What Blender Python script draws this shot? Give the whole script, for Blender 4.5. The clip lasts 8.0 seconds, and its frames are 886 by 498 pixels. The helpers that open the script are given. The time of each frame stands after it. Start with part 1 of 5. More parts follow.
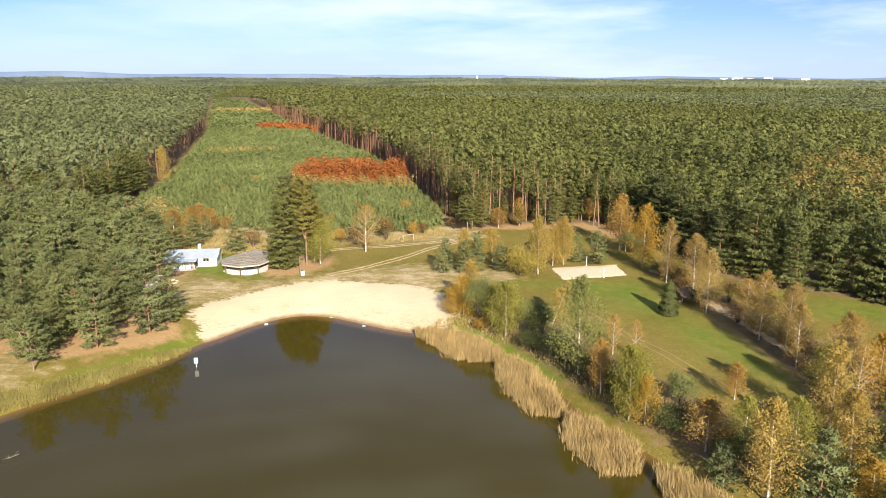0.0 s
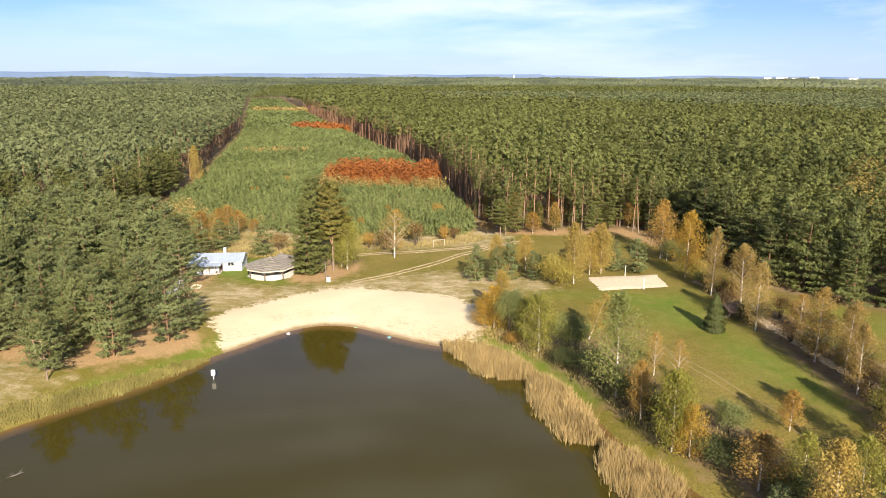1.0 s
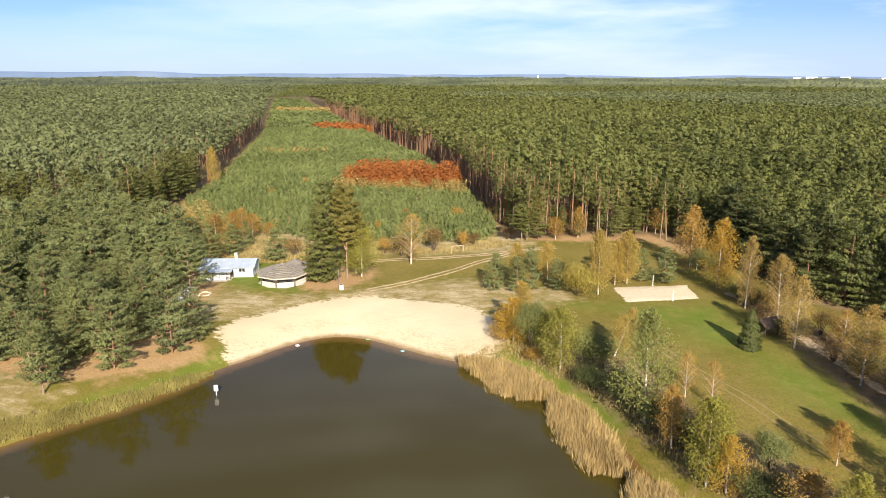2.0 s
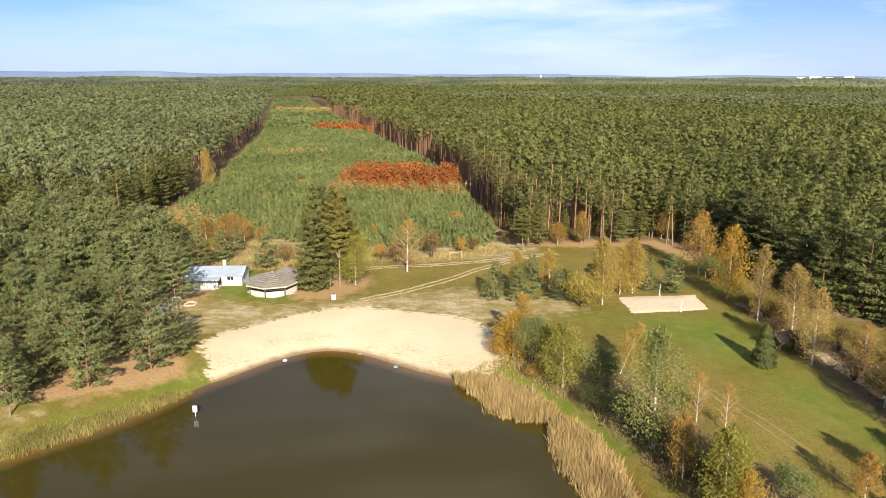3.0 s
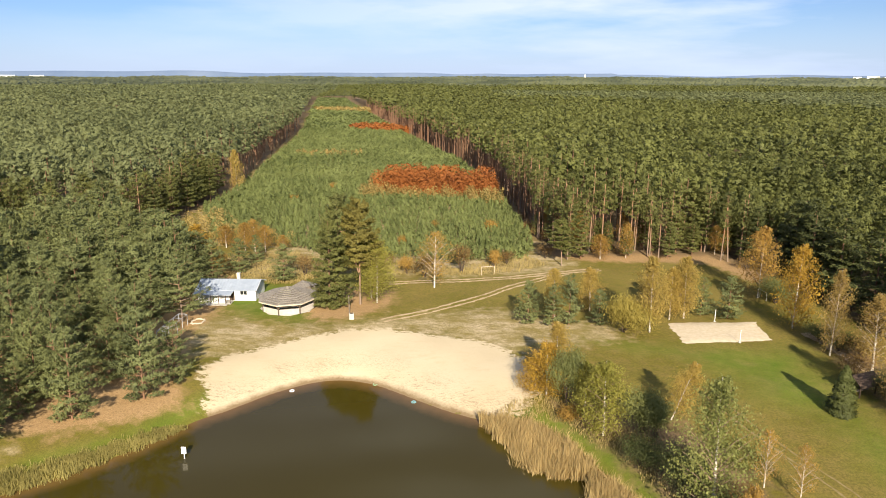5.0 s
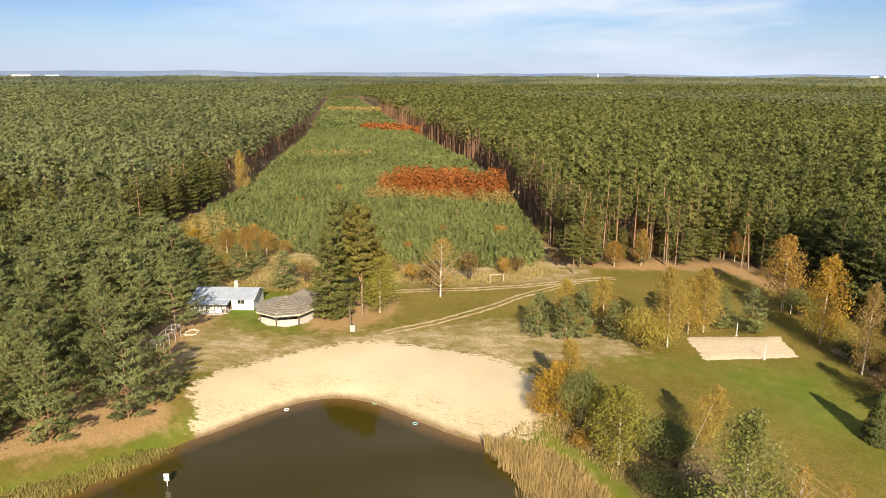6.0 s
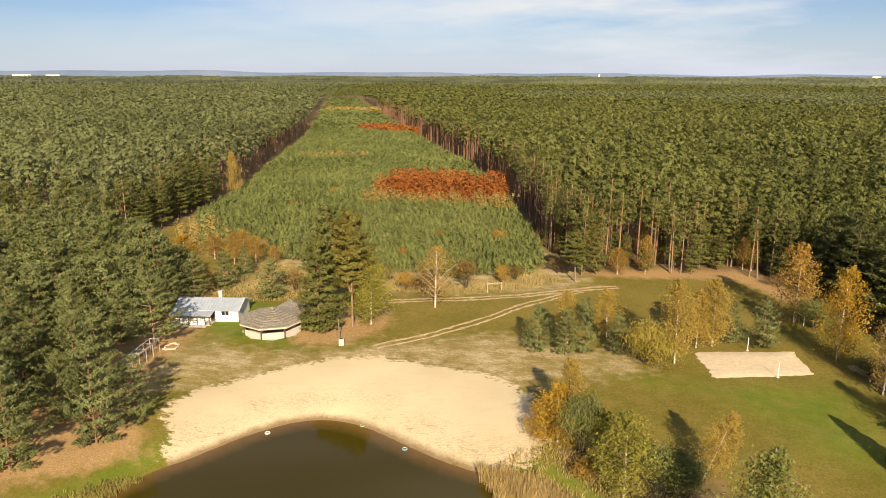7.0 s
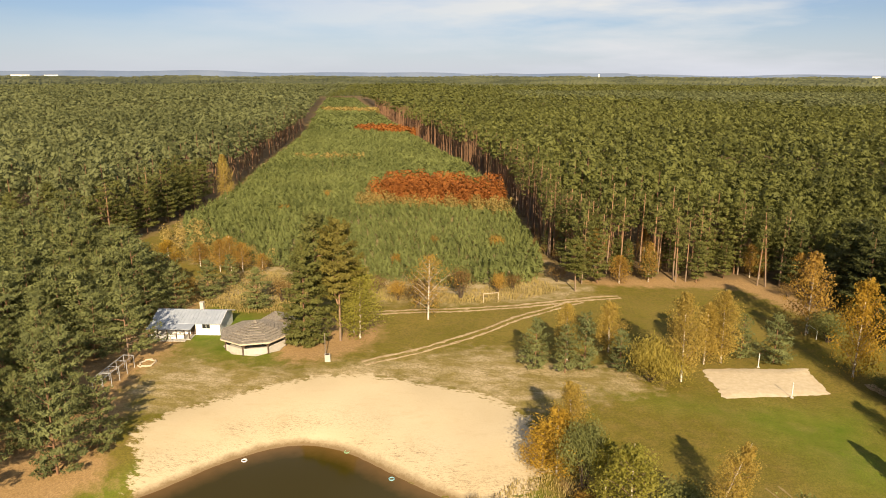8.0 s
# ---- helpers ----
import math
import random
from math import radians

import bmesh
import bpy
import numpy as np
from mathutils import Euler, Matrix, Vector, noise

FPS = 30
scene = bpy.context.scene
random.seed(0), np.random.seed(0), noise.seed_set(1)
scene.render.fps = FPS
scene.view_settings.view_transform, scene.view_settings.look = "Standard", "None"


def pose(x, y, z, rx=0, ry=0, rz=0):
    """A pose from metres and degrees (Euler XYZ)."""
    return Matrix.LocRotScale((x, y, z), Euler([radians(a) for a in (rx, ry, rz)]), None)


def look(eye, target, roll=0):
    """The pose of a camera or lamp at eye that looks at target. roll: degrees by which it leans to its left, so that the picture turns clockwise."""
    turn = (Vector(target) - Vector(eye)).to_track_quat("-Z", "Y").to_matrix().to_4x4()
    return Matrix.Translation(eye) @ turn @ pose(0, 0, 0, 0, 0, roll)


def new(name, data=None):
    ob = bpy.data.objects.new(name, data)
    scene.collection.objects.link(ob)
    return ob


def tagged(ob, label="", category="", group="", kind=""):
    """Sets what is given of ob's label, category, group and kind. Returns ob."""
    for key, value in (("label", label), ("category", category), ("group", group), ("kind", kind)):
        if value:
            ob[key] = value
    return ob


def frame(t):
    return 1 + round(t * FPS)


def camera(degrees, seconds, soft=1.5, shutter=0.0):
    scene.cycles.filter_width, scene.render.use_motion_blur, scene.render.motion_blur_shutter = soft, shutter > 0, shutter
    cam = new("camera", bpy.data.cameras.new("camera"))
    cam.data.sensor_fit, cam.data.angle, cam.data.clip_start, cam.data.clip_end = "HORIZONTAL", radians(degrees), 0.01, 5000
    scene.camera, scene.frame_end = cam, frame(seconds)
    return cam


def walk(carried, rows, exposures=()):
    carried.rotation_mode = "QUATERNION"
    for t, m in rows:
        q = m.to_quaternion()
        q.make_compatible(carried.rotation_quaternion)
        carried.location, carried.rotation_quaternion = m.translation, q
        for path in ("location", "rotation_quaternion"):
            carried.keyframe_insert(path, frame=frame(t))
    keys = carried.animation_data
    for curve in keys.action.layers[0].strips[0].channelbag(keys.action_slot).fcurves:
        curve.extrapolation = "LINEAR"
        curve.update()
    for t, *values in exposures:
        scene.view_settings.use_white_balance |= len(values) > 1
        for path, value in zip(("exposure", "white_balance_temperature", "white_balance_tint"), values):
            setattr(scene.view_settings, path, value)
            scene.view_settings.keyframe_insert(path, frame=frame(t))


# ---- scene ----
cam = camera(65.2, 8.0, 1.0)
METRES, EYE, TILT, LEAN, TURN = 55.0, 47.1, 2.3, -2.2, 0.0
ROWS = [
    (0.0, 0.0, 0.0, 0.0, -0.59, -16.46, 2.0),
    (0.5, 0.0084, 0.0623, -0.0027, 0.86, -16.43, 2.06),
    (1.0, 0.016, 0.1248, -0.0056, 2.36, -16.39, 2.15),
    (1.5, 0.0222, 0.1868, -0.0092, 3.81, -16.32, 2.22),
    (3.0, 0.0392, 0.3761, -0.0176, 4.47, -16.34, 2.27),
    (3.5, 0.0439, 0.4394, -0.0204, 4.69, -16.32, 2.26),
    (4.0, 0.0496, 0.5021, -0.0238, 5.66, -16.28, 2.29),
    (4.5, 0.0543, 0.5642, -0.0265, 6.81, -16.25, 2.33),
    (5.0, 0.058, 0.6217, -0.0297, 7.94, -16.22, 2.38),
    (6.5, 0.0605, 0.8079, -0.0385, 9.01, -16.21, 2.43),
    (7.0, 0.0614, 0.8703, -0.0419, 9.02, -16.21, 2.42),
    (7.5, 0.0614, 0.9329, -0.0452, 8.99, -16.21, 2.42),
    (8.0, 0.0623, 0.996, -0.0479, 8.98, -16.2, 2.42),
]
walk(cam, [(t, pose(0, 0, EYE, TILT, LEAN, TURN) @ pose(METRES * x, METRES * y, METRES * z, 90 + pitch, roll, yaw)) for t, x, y, z, yaw, pitch, roll in ROWS],
     [(0.0, 1.26, 6450, 12), (4.0, 1.09, 6500, 11), (6.0, 1.00, 7200, 11), (8.0, 0.86, 8450, 13)])

# ---- daylight ----
world = bpy.data.worlds.new("sky")
scene.world = world
world.use_nodes = True
SUN_AZ, SUN_EL = radians(166.0), radians(27.0)   # clockwise from +y, and above the ground
sun_dir = Vector((math.sin(SUN_AZ) * math.cos(SUN_EL), math.cos(SUN_AZ) * math.cos(SUN_EL), math.sin(SUN_EL)))
wn, wl = world.node_tree.nodes, world.node_tree.links
wn.clear()
sky = wn.new("ShaderNodeTexSky")
sky.sky_type, sky.sun_disc, sky.sun_elevation, sky.sun_rotation = "NISHITA", False, SUN_EL, SUN_AZ
sky.air_density, sky.dust_density, sky.ozone_density, sky.altitude = 1.0, 0.2, 2.0, 100.0
coord, squash = wn.new("ShaderNodeTexCoord"), wn.new("ShaderNodeMapping")
squash.inputs["Scale"].default_value = (1.5, 1.5, 9.0)
squash.inputs["Location"].default_value = (0.35, 0.1, 0.35)
cirrus = wn.new("ShaderNodeTexNoise")
cirrus.inputs["Scale"].default_value, cirrus.inputs["Detail"].default_value, cirrus.inputs["Roughness"].default_value = 1.5, 7.0, 0.55
veil = wn.new("ShaderNodeMapRange")
veil.inputs["From Min"].default_value, veil.inputs["From Max"].default_value = 0.43, 0.62
veil.inputs["To Min"].default_value, veil.inputs["To Max"].default_value = 0.05, 0.90
cloudy, back, wout = wn.new("ShaderNodeMix"), wn.new("ShaderNodeBackground"), wn.new("ShaderNodeOutputWorld")
cloudy.data_type = "RGBA"
cloudy.inputs["B"].default_value = (9.6, 10.9, 12.6, 1)
back.inputs["Strength"].default_value = 0.0435
wl.new(coord.outputs["Generated"], squash.inputs["Vector"])
wl.new(squash.outputs["Vector"], cirrus.inputs["Vector"])
wl.new(cirrus.outputs["Fac"], veil.inputs["Value"])
parts, west, thin = wn.new("ShaderNodeSeparateXYZ"), wn.new("ShaderNodeMapRange"), wn.new("ShaderNodeMath")
west.inputs["From Min"].default_value, west.inputs["From Max"].default_value = -0.62, -0.02
west.inputs["To Min"].default_value = 0.10
thin.operation = "MULTIPLY"
wl.new(coord.outputs["Generated"], parts.inputs["Vector"])
wl.new(parts.outputs["X"], west.inputs["Value"])
wl.new(west.outputs["Result"], thin.inputs[0])
wl.new(veil.outputs["Result"], thin.inputs[1])
wl.new(thin.outputs["Value"], cloudy.inputs["Factor"])
tint = wn.new("ShaderNodeMix")
tint.data_type, tint.blend_type = "RGBA", "MULTIPLY"
tint.inputs["Factor"].default_value, tint.inputs["B"].default_value = 1.0, (0.65, 0.85, 1.34, 1)
wl.new(sky.outputs["Color"], tint.inputs["A"])
wl.new(tint.outputs["Result"], cloudy.inputs["A"])
low_haze, hazy = wn.new("ShaderNodeMapRange"), wn.new("ShaderNodeMix")
low_haze.inputs["From Min"].default_value, low_haze.inputs["From Max"].default_value = 0.0, 0.075
low_haze.inputs["To Min"].default_value, low_haze.inputs["To Max"].default_value = 0.60, 0.0
hazy.data_type = "RGBA"
hazy.inputs["B"].default_value = (6.9, 8.7, 13.0, 1)
wl.new(parts.outputs["Z"], low_haze.inputs["Value"])
wl.new(low_haze.outputs["Result"], hazy.inputs["Factor"])
wl.new(cloudy.outputs["Result"], hazy.inputs["A"])
wl.new(hazy.outputs["Result"], back.inputs["Color"])
wl.new(back.outputs["Background"], wout.inputs["Surface"])
sun = new("sun", bpy.data.lights.new("sun", "SUN"))
sun.data.energy, sun.data.angle, sun.data.color = 5.0, radians(0.53), (1.0, 0.90, 0.74)
sun.matrix_world = look(sun_dir * 100, (0, 0, 0))

# ---- materials ----


class Mat:
    """A node material under construction."""

    def __init__(self, name, rough=0.8, spec=0.3):
        self.m = bpy.data.materials.new(name)
        self.m.use_nodes = True
        self.n, self.l = self.m.node_tree.nodes, self.m.node_tree.links
        self.bsdf = self.n["Principled BSDF"]
        self.out = self.n["Material Output"]
        self.bsdf.inputs["Roughness"].default_value = rough
        self.bsdf.inputs["Specular IOR Level"].default_value = spec
        self.pos = self.n.new("ShaderNodeNewGeometry").outputs["Position"]
        self.obj = self.n.new("ShaderNodeTexCoord").outputs["Object"]

    def noise(self, scale, detail=4, rough=0.55, vec=None, stretch=None):
        t = self.n.new("ShaderNodeTexNoise")
        t.inputs["Scale"].default_value, t.inputs["Detail"].default_value, t.inputs["Roughness"].default_value = scale, detail, rough
        v = vec or self.pos
        if stretch:
            mp = self.n.new("ShaderNodeMapping")
            mp.inputs["Scale"].default_value = stretch
            self.l.new(v, mp.inputs["Vector"])
            v = mp.outputs["Vector"]
        self.l.new(v, t.inputs["Vector"])
        return t.outputs["Fac"]

    def island(self):
        return self.n.new("ShaderNodeNewGeometry").outputs["Random Per Island"]

    def random(self):
        return self.n.new("ShaderNodeObjectInfo").outputs["Random"]

    def attr(self, name):
        a = self.n.new("ShaderNodeAttribute")
        a.attribute_name = name
        return a.outputs["Fac"]

    def ramp(self, fac, stops):
        r = self.n.new("ShaderNodeValToRGB")
        while len(r.color_ramp.elements) < len(stops):
            r.color_ramp.elements.new(0.5)
        for e, (p, c) in zip(r.color_ramp.elements, stops):
            e.position, e.color = p, (*c, 1)
        self.l.new(fac, r.inputs["Fac"])
        return r.outputs["Color"]

    def math(self, op, a, b=0.0):
        k = self.n.new("ShaderNodeMath")
        k.operation = op
        for i, v in enumerate((a, b)):
            if isinstance(v, (int, float)):
                k.inputs[i].default_value = v
            else:
                self.l.new(v, k.inputs[i])
        return k.outputs["Value"]

    def span(self, v, a, b, c=0.0, d=1.0):
        r = self.n.new("ShaderNodeMapRange")
        for key, val in (("From Min", a), ("From Max", b), ("To Min", c), ("To Max", d)):
            r.inputs[key].default_value = val
        self.l.new(v, r.inputs["Value"])
        return r.outputs["Result"]

    def mix(self, fac, a, b, mode="MIX"):
        x = self.n.new("ShaderNodeMix")
        x.data_type, x.blend_type = "RGBA", mode
        for key, v in (("Factor", fac), ("A", a), ("B", b)):
            if isinstance(v, (int, float)):
                x.inputs[key].default_value = v
            elif isinstance(v, tuple):
                x.inputs[key].default_value = (*v, 1)
            else:
                self.l.new(v, x.inputs[key])
        return x.outputs["Result"]

    def color(self, c):
        if isinstance(c, tuple):
            self.bsdf.inputs["Base Color"].default_value = (*c, 1)
        else:
            self.l.new(c, self.bsdf.inputs["Base Color"])
        return self

    def bump(self, height, strength=0.4, distance=0.02):
        b = self.n.new("ShaderNodeBump")
        b.inputs["Strength"].default_value, b.inputs["Distance"].default_value = strength, distance
        self.l.new(height, b.inputs["Height"])
        self.l.new(b.outputs["Normal"], self.bsdf.inputs["Normal"])
        return self

    def leafy(self, c, amount=0.3):
        """Lets some light through, as thin leaves do."""
        t, s = self.n.new("ShaderNodeBsdfTranslucent"), self.n.new("ShaderNodeMixShader")
        self.l.new(c, t.inputs["Color"])
        s.inputs["Fac"].default_value = amount
        self.l.new(self.bsdf.outputs["BSDF"], s.inputs[1])
        self.l.new(t.outputs["BSDF"], s.inputs[2])
        self.l.new(s.outputs["Shader"], self.out.inputs["Surface"])
        return self


def foliage(name, dark, mid, light, amount=0.25, wide=0.09, by_object=True, tree=0.21):
    k = Mat(name, 0.65, 0.25)
    a = k.ramp(k.island(), [(0.0, dark), (0.5, mid), (1.0, light)])
    tone = k.noise(wide, 2)
    b = k.mix(k.span(tone, 0.3, 0.7), tuple(v * 0.72 for v in mid), tuple(min(1, v * 1.25) for v in light))
    c = k.mix(0.55, a, b)
    c = k.mix(k.span(k.noise(tree, 1), 0.38, 0.62, 0.48 if "needles" in name else 0.18, 0.0), c, tuple(v * 0.45 for v in dark))
    c = k.mix(k.span(k.noise(tree * 1.3, 1, 0.5, None, (1, 1, 0.3)), 0.45, 0.68, 0.0, 0.40), c, tuple(min(1, v * 1.3) for v in light))
    if by_object:
        c = k.mix(k.span(k.random(), 0, 1, 0.0, 0.4), c, tuple((m * 1.05, m * 0.95, m * 0.7)[i] for i, m in enumerate(mid)))
    else:
        c = k.mix(k.span(k.noise(0.0075, 4, 0.6, None, (1, 1.6, 1)), 0.42, 0.60, 0.0, 0.42), c, tuple(v * 1.12 for v in light))
    return k.color(c).leafy(c, amount).m


def wood(name, a, b, scale=3.0, stretch=(6, 6, 0.6), rough=0.85):
    k = Mat(name, rough, 0.25)
    n = k.noise(scale, 6, 0.6, k.obj, stretch)
    c = k.mix(k.span(n, 0.3, 0.7), a, b)
    c = k.mix(k.span(k.random(), 0, 1, 0, 0.25), c, tuple(v * 0.8 for v in a))
    return k.color(c).bump(n, 0.4, 0.02).m


PINE = foliage("pine_needles", (0.074, 0.085, 0.025), (0.125, 0.137, 0.040), (0.182, 0.186, 0.056), 0.35)
# darkened copy of the pine needles: paints the shade of the eastern rim's gap
PINE_SHADED = foliage("shaded_pine_needles", (0.052, 0.064, 0.022), (0.090, 0.104, 0.034), (0.135, 0.147, 0.048), 0.4)
PINE_MID = foliage("forest_rim_needles", (0.072, 0.088, 0.028), (0.120, 0.140, 0.044), (0.175, 0.192, 0.062), 0.35)
PINE_WARM = foliage("sunlit_pine_needles", (0.108, 0.101, 0.024), (0.178, 0.159, 0.040), (0.245, 0.212, 0.056), 0.4)
PINE_BLUE = foliage("bluish_pine_needles", (0.084, 0.101, 0.038), (0.136, 0.157, 0.058), (0.190, 0.208, 0.079), 0.25)
FOREST = foliage("forest_needles", (0.060, 0.071, 0.019), (0.104, 0.117, 0.031), (0.152, 0.160, 0.043), 0.3, 0.035, False)
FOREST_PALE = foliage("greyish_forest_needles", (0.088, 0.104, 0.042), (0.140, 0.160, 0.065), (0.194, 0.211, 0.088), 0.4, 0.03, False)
YOUNG = foliage("young_pine_needles", (0.108, 0.138, 0.042), (0.162, 0.198, 0.062), (0.222, 0.250, 0.084), 0.45, 0.04, False)
JUNIPER = foliage("spruce_needles", (0.040, 0.050, 0.014), (0.068, 0.080, 0.022), (0.100, 0.112, 0.032))
GOLD = foliage("golden_birch_leaves", (0.260, 0.180, 0.040), (0.370, 0.270, 0.068), (0.470, 0.360, 0.104), 0.45)
YELLOW = foliage("yellow_leaves", (0.22, 0.130, 0.018), (0.35, 0.215, 0.030), (0.46, 0.31, 0.055), 0.4)
ORANGE = foliage("orange_leaves", (0.250, 0.138, 0.029), (0.360, 0.218, 0.051), (0.450, 0.300, 0.080), 0.45)
RED = foliage("red_oak_leaves", (0.14, 0.040, 0.011), (0.25, 0.074, 0.018), (0.35, 0.130, 0.032), 0.3, 0.12, False)
AMBER = foliage("amber_sapling_leaves", (0.20, 0.135, 0.040), (0.29, 0.205, 0.065), (0.37, 0.28, 0.095), 0.35, 0.12, False)
LIME = foliage("yellow_green_leaves", (0.135, 0.142, 0.023), (0.235, 0.232, 0.042), (0.340, 0.310, 0.069), 0.5)
SALLOW = foliage("grey_green_willow_leaves", (0.100, 0.118, 0.039), (0.170, 0.190, 0.062), (0.245, 0.255, 0.090), 0.45)
ASPEN = foliage("grey_green_aspen_leaves", (0.126, 0.145, 0.039), (0.205, 0.223, 0.062), (0.299, 0.304, 0.092), 0.45)
THIN_GOLD = foliage("thinning_birch_leaves", (0.22, 0.145, 0.040), (0.31, 0.212, 0.062), (0.40, 0.290, 0.092), 0.45)
STRAW_LEAF = foliage("straw_willow_leaves", (0.220, 0.185, 0.040), (0.320, 0.270, 0.064), (0.420, 0.350, 0.096), 0.4)
DARKLEAF = foliage("dark_alder_leaves", (0.045, 0.058, 0.018), (0.080, 0.096, 0.030), (0.125, 0.138, 0.046), 0.35)
HAY_LEAF = foliage("bleached_grass", (0.184, 0.133, 0.043), (0.276, 0.207, 0.074), (0.350, 0.276, 0.109), 0.2, 0.3, False)
BROWN = foliage("brown_shrub_leaves", (0.10, 0.060, 0.022), (0.17, 0.105, 0.036), (0.24, 0.155, 0.055), 0.3)
REED = foliage("dry_reed", (0.273, 0.180, 0.067), (0.396, 0.277, 0.113), (0.493, 0.370, 0.165), 0.35, 0.3, False)
SEDGE = foliage("pale_green_sedge", (0.162, 0.142, 0.036), (0.237, 0.204, 0.057), (0.314, 0.266, 0.085), 0.25, 0.3, False)
BARK = wood("pine_bark", (0.15, 0.085, 0.052), (0.27, 0.150, 0.085))
_k = Mat("orange_pine_bark", 0.85, 0.25)
_n = _k.noise(3.0, 6, 0.6, _k.obj, (6, 6, 0.6))
_z = _k.n.new("ShaderNodeSeparateXYZ")
_k.l.new(_k.obj, _z.inputs["Vector"])
_up = _k.span(_k.math("ADD", _z.outputs["Z"], _k.span(_n, 0, 1, -2.5, 2.5)), 2.5, 9.0)
_c = _k.mix(_up, _k.mix(_k.span(_n, 0.3, 0.7), (0.16, 0.115, 0.080), (0.28, 0.205, 0.150)), _k.mix(_k.span(_n, 0.3, 0.7), (0.24, 0.130, 0.070), (0.36, 0.215, 0.128)))
BARK_RED = _k.color(_c).bump(_n, 0.4, 0.02).m
TWIG = wood("brown_twig", (0.20, 0.135, 0.085), (0.30, 0.215, 0.145))
TWIG_PALE = wood("pale_birch_twig", (0.30, 0.235, 0.165), (0.52, 0.44, 0.34))
BARK_DARK = wood("dark_bark", (0.06, 0.045, 0.032), (0.12, 0.085, 0.060))
_k = Mat("birch_bark", 0.7, 0.3)
_n = _k.noise(2.2, 5, 0.65, _k.obj, (1.5, 1.5, 4.0))
BIRCH = _k.color(_k.ramp(_n, [(0.0, (0.10, 0.08, 0.06)), (0.40, (0.20, 0.16, 0.12)), (0.50, (0.62, 0.56, 0.47)), (1.0, (0.75, 0.70, 0.62))])).bump(_n, 0.3, 0.01).m

# water: brown, still, with the faintest ripple
_k = Mat("lake_water", 0.07, 0.5)
_k.bsdf.inputs["IOR"].default_value = 1.33
_n = _k.noise(0.9, 3, 0.5)
_deep = _k.mix(_k.noise(0.02, 2), (0.040, 0.031, 0.004), (0.049, 0.038, 0.005))
_shoal = _k.span(_k.math("ADD", _k.attr("depth"), _k.span(_k.noise(0.6, 4), 0.2, 0.8, -0.12, 0.12)), 0.02, 0.75)
_k.color(_k.mix(_shoal, (0.150, 0.085, 0.026), _deep))
_k.bump(_n, 0.06, 0.02)
WATER = _k.m

# ground: turf, beach sand, needle litter and forest floor, each with its own ragged outline
_k = Mat("ground_cover", 0.95, 0.15)
fine, mid_n, broad, huge = _k.noise(2.6, 6, 0.7), _k.noise(0.45, 5, 0.6), _k.noise(0.07, 4, 0.55), _k.noise(0.012, 4)
turf = _k.mix(_k.span(broad, 0.35, 0.65), (0.160, 0.140, 0.018), (0.238, 0.184, 0.042))
turf = _k.mix(_k.span(mid_n, 0.42, 0.72, 0, 0.65), turf, (0.265, 0.182, 0.058))
turf = _k.mix(_k.span(fine, 0.44, 0.62, 0, 0.6), turf, (0.105, 0.094, 0.018))
lush = _k.mix(_k.span(mid_n, 0.3, 0.7), (0.084, 0.146, 0.009), (0.158, 0.196, 0.024))
lush = _k.mix(_k.span(_k.noise(0.16, 6, 0.65), 0.48, 0.66, 0, 0.6), lush, (0.235, 0.205, 0.060))
turf = _k.mix(_k.span(_k.math("ADD", _k.attr("lush"), _k.span(broad, 0.2, 0.8, -7, 7)), -4, 9), turf, lush)
dry = _k.mix(_k.span(_k.noise(0.22, 7, 0.65, None, (0.8, 1.7, 1.0)), 0.42, 0.60), (0.290, 0.225, 0.080), (0.54, 0.430, 0.260))
dry = _k.mix(_k.span(fine, 0.46, 0.62, 0, 0.6), dry, (0.175, 0.135, 0.040))
wob = _k.math("ADD", _k.span(mid_n, 0.2, 0.8, -2.2, 2.2), _k.span(fine, 0.2, 0.8, -0.9, 0.9))
turf = _k.mix(_k.span(_k.math("ADD", _k.attr("dry"), _k.math("MULTIPLY", wob, 2.4)), -3, 3), turf, dry)
litter = _k.mix(_k.span(fine, 0.3, 0.7), (0.33, 0.200, 0.088), (0.48, 0.315, 0.155))
turf = _k.mix(_k.span(_k.math("ADD", _k.attr("litter"), wob), -1.4, 1.4), turf, litter)
grain = _k.noise(7.0, 5, 0.7, None, (1.0, 0.55, 1.0))
turf = _k.mix(_k.span(grain, 0.38, 0.62, 0.42, 0.0), turf, (0.055, 0.045, 0.016))
# forest floor; also litter under the row and shore trees, darkened for their shade
floor_c = _k.mix(_k.span(mid_n, 0.35, 0.7), (0.130, 0.090, 0.048), (0.235, 0.160, 0.085))
turf = _k.mix(_k.span(_k.math("ADD", _k.attr("woods"), wob), -2, 2), turf, floor_c)
sand = _k.mix(_k.span(broad, 0.3, 0.7), (0.495, 0.402, 0.255), (0.575, 0.482, 0.322))
sand = _k.mix(_k.span(fine, 0.55, 0.8, 0, 0.4), sand, (0.42, 0.32, 0.19))
wet = _k.span(_k.math("ADD", _k.attr("height"), _k.math("ADD", _k.span(mid_n, 0.2, 0.8, -0.12, 0.12), _k.span(fine, 0.2, 0.8, -0.12, 0.12))), 0.10, 0.46)
drift = _k.math("MULTIPLY", _k.span(_k.attr("height"), 0.25, 0.6), _k.span(_k.attr("height"), 1.1, 1.75, 1.0, 0.06))
specks = _k.math("MULTIPLY", _k.span(_k.noise(1.1, 9, 0.80, None, (0.9, 2.6, 1.0)), 0.55, 0.62, 0.0, 0.75), _k.math("MULTIPLY", drift, _k.span(_k.noise(0.19, 3), 0.41, 0.53)))
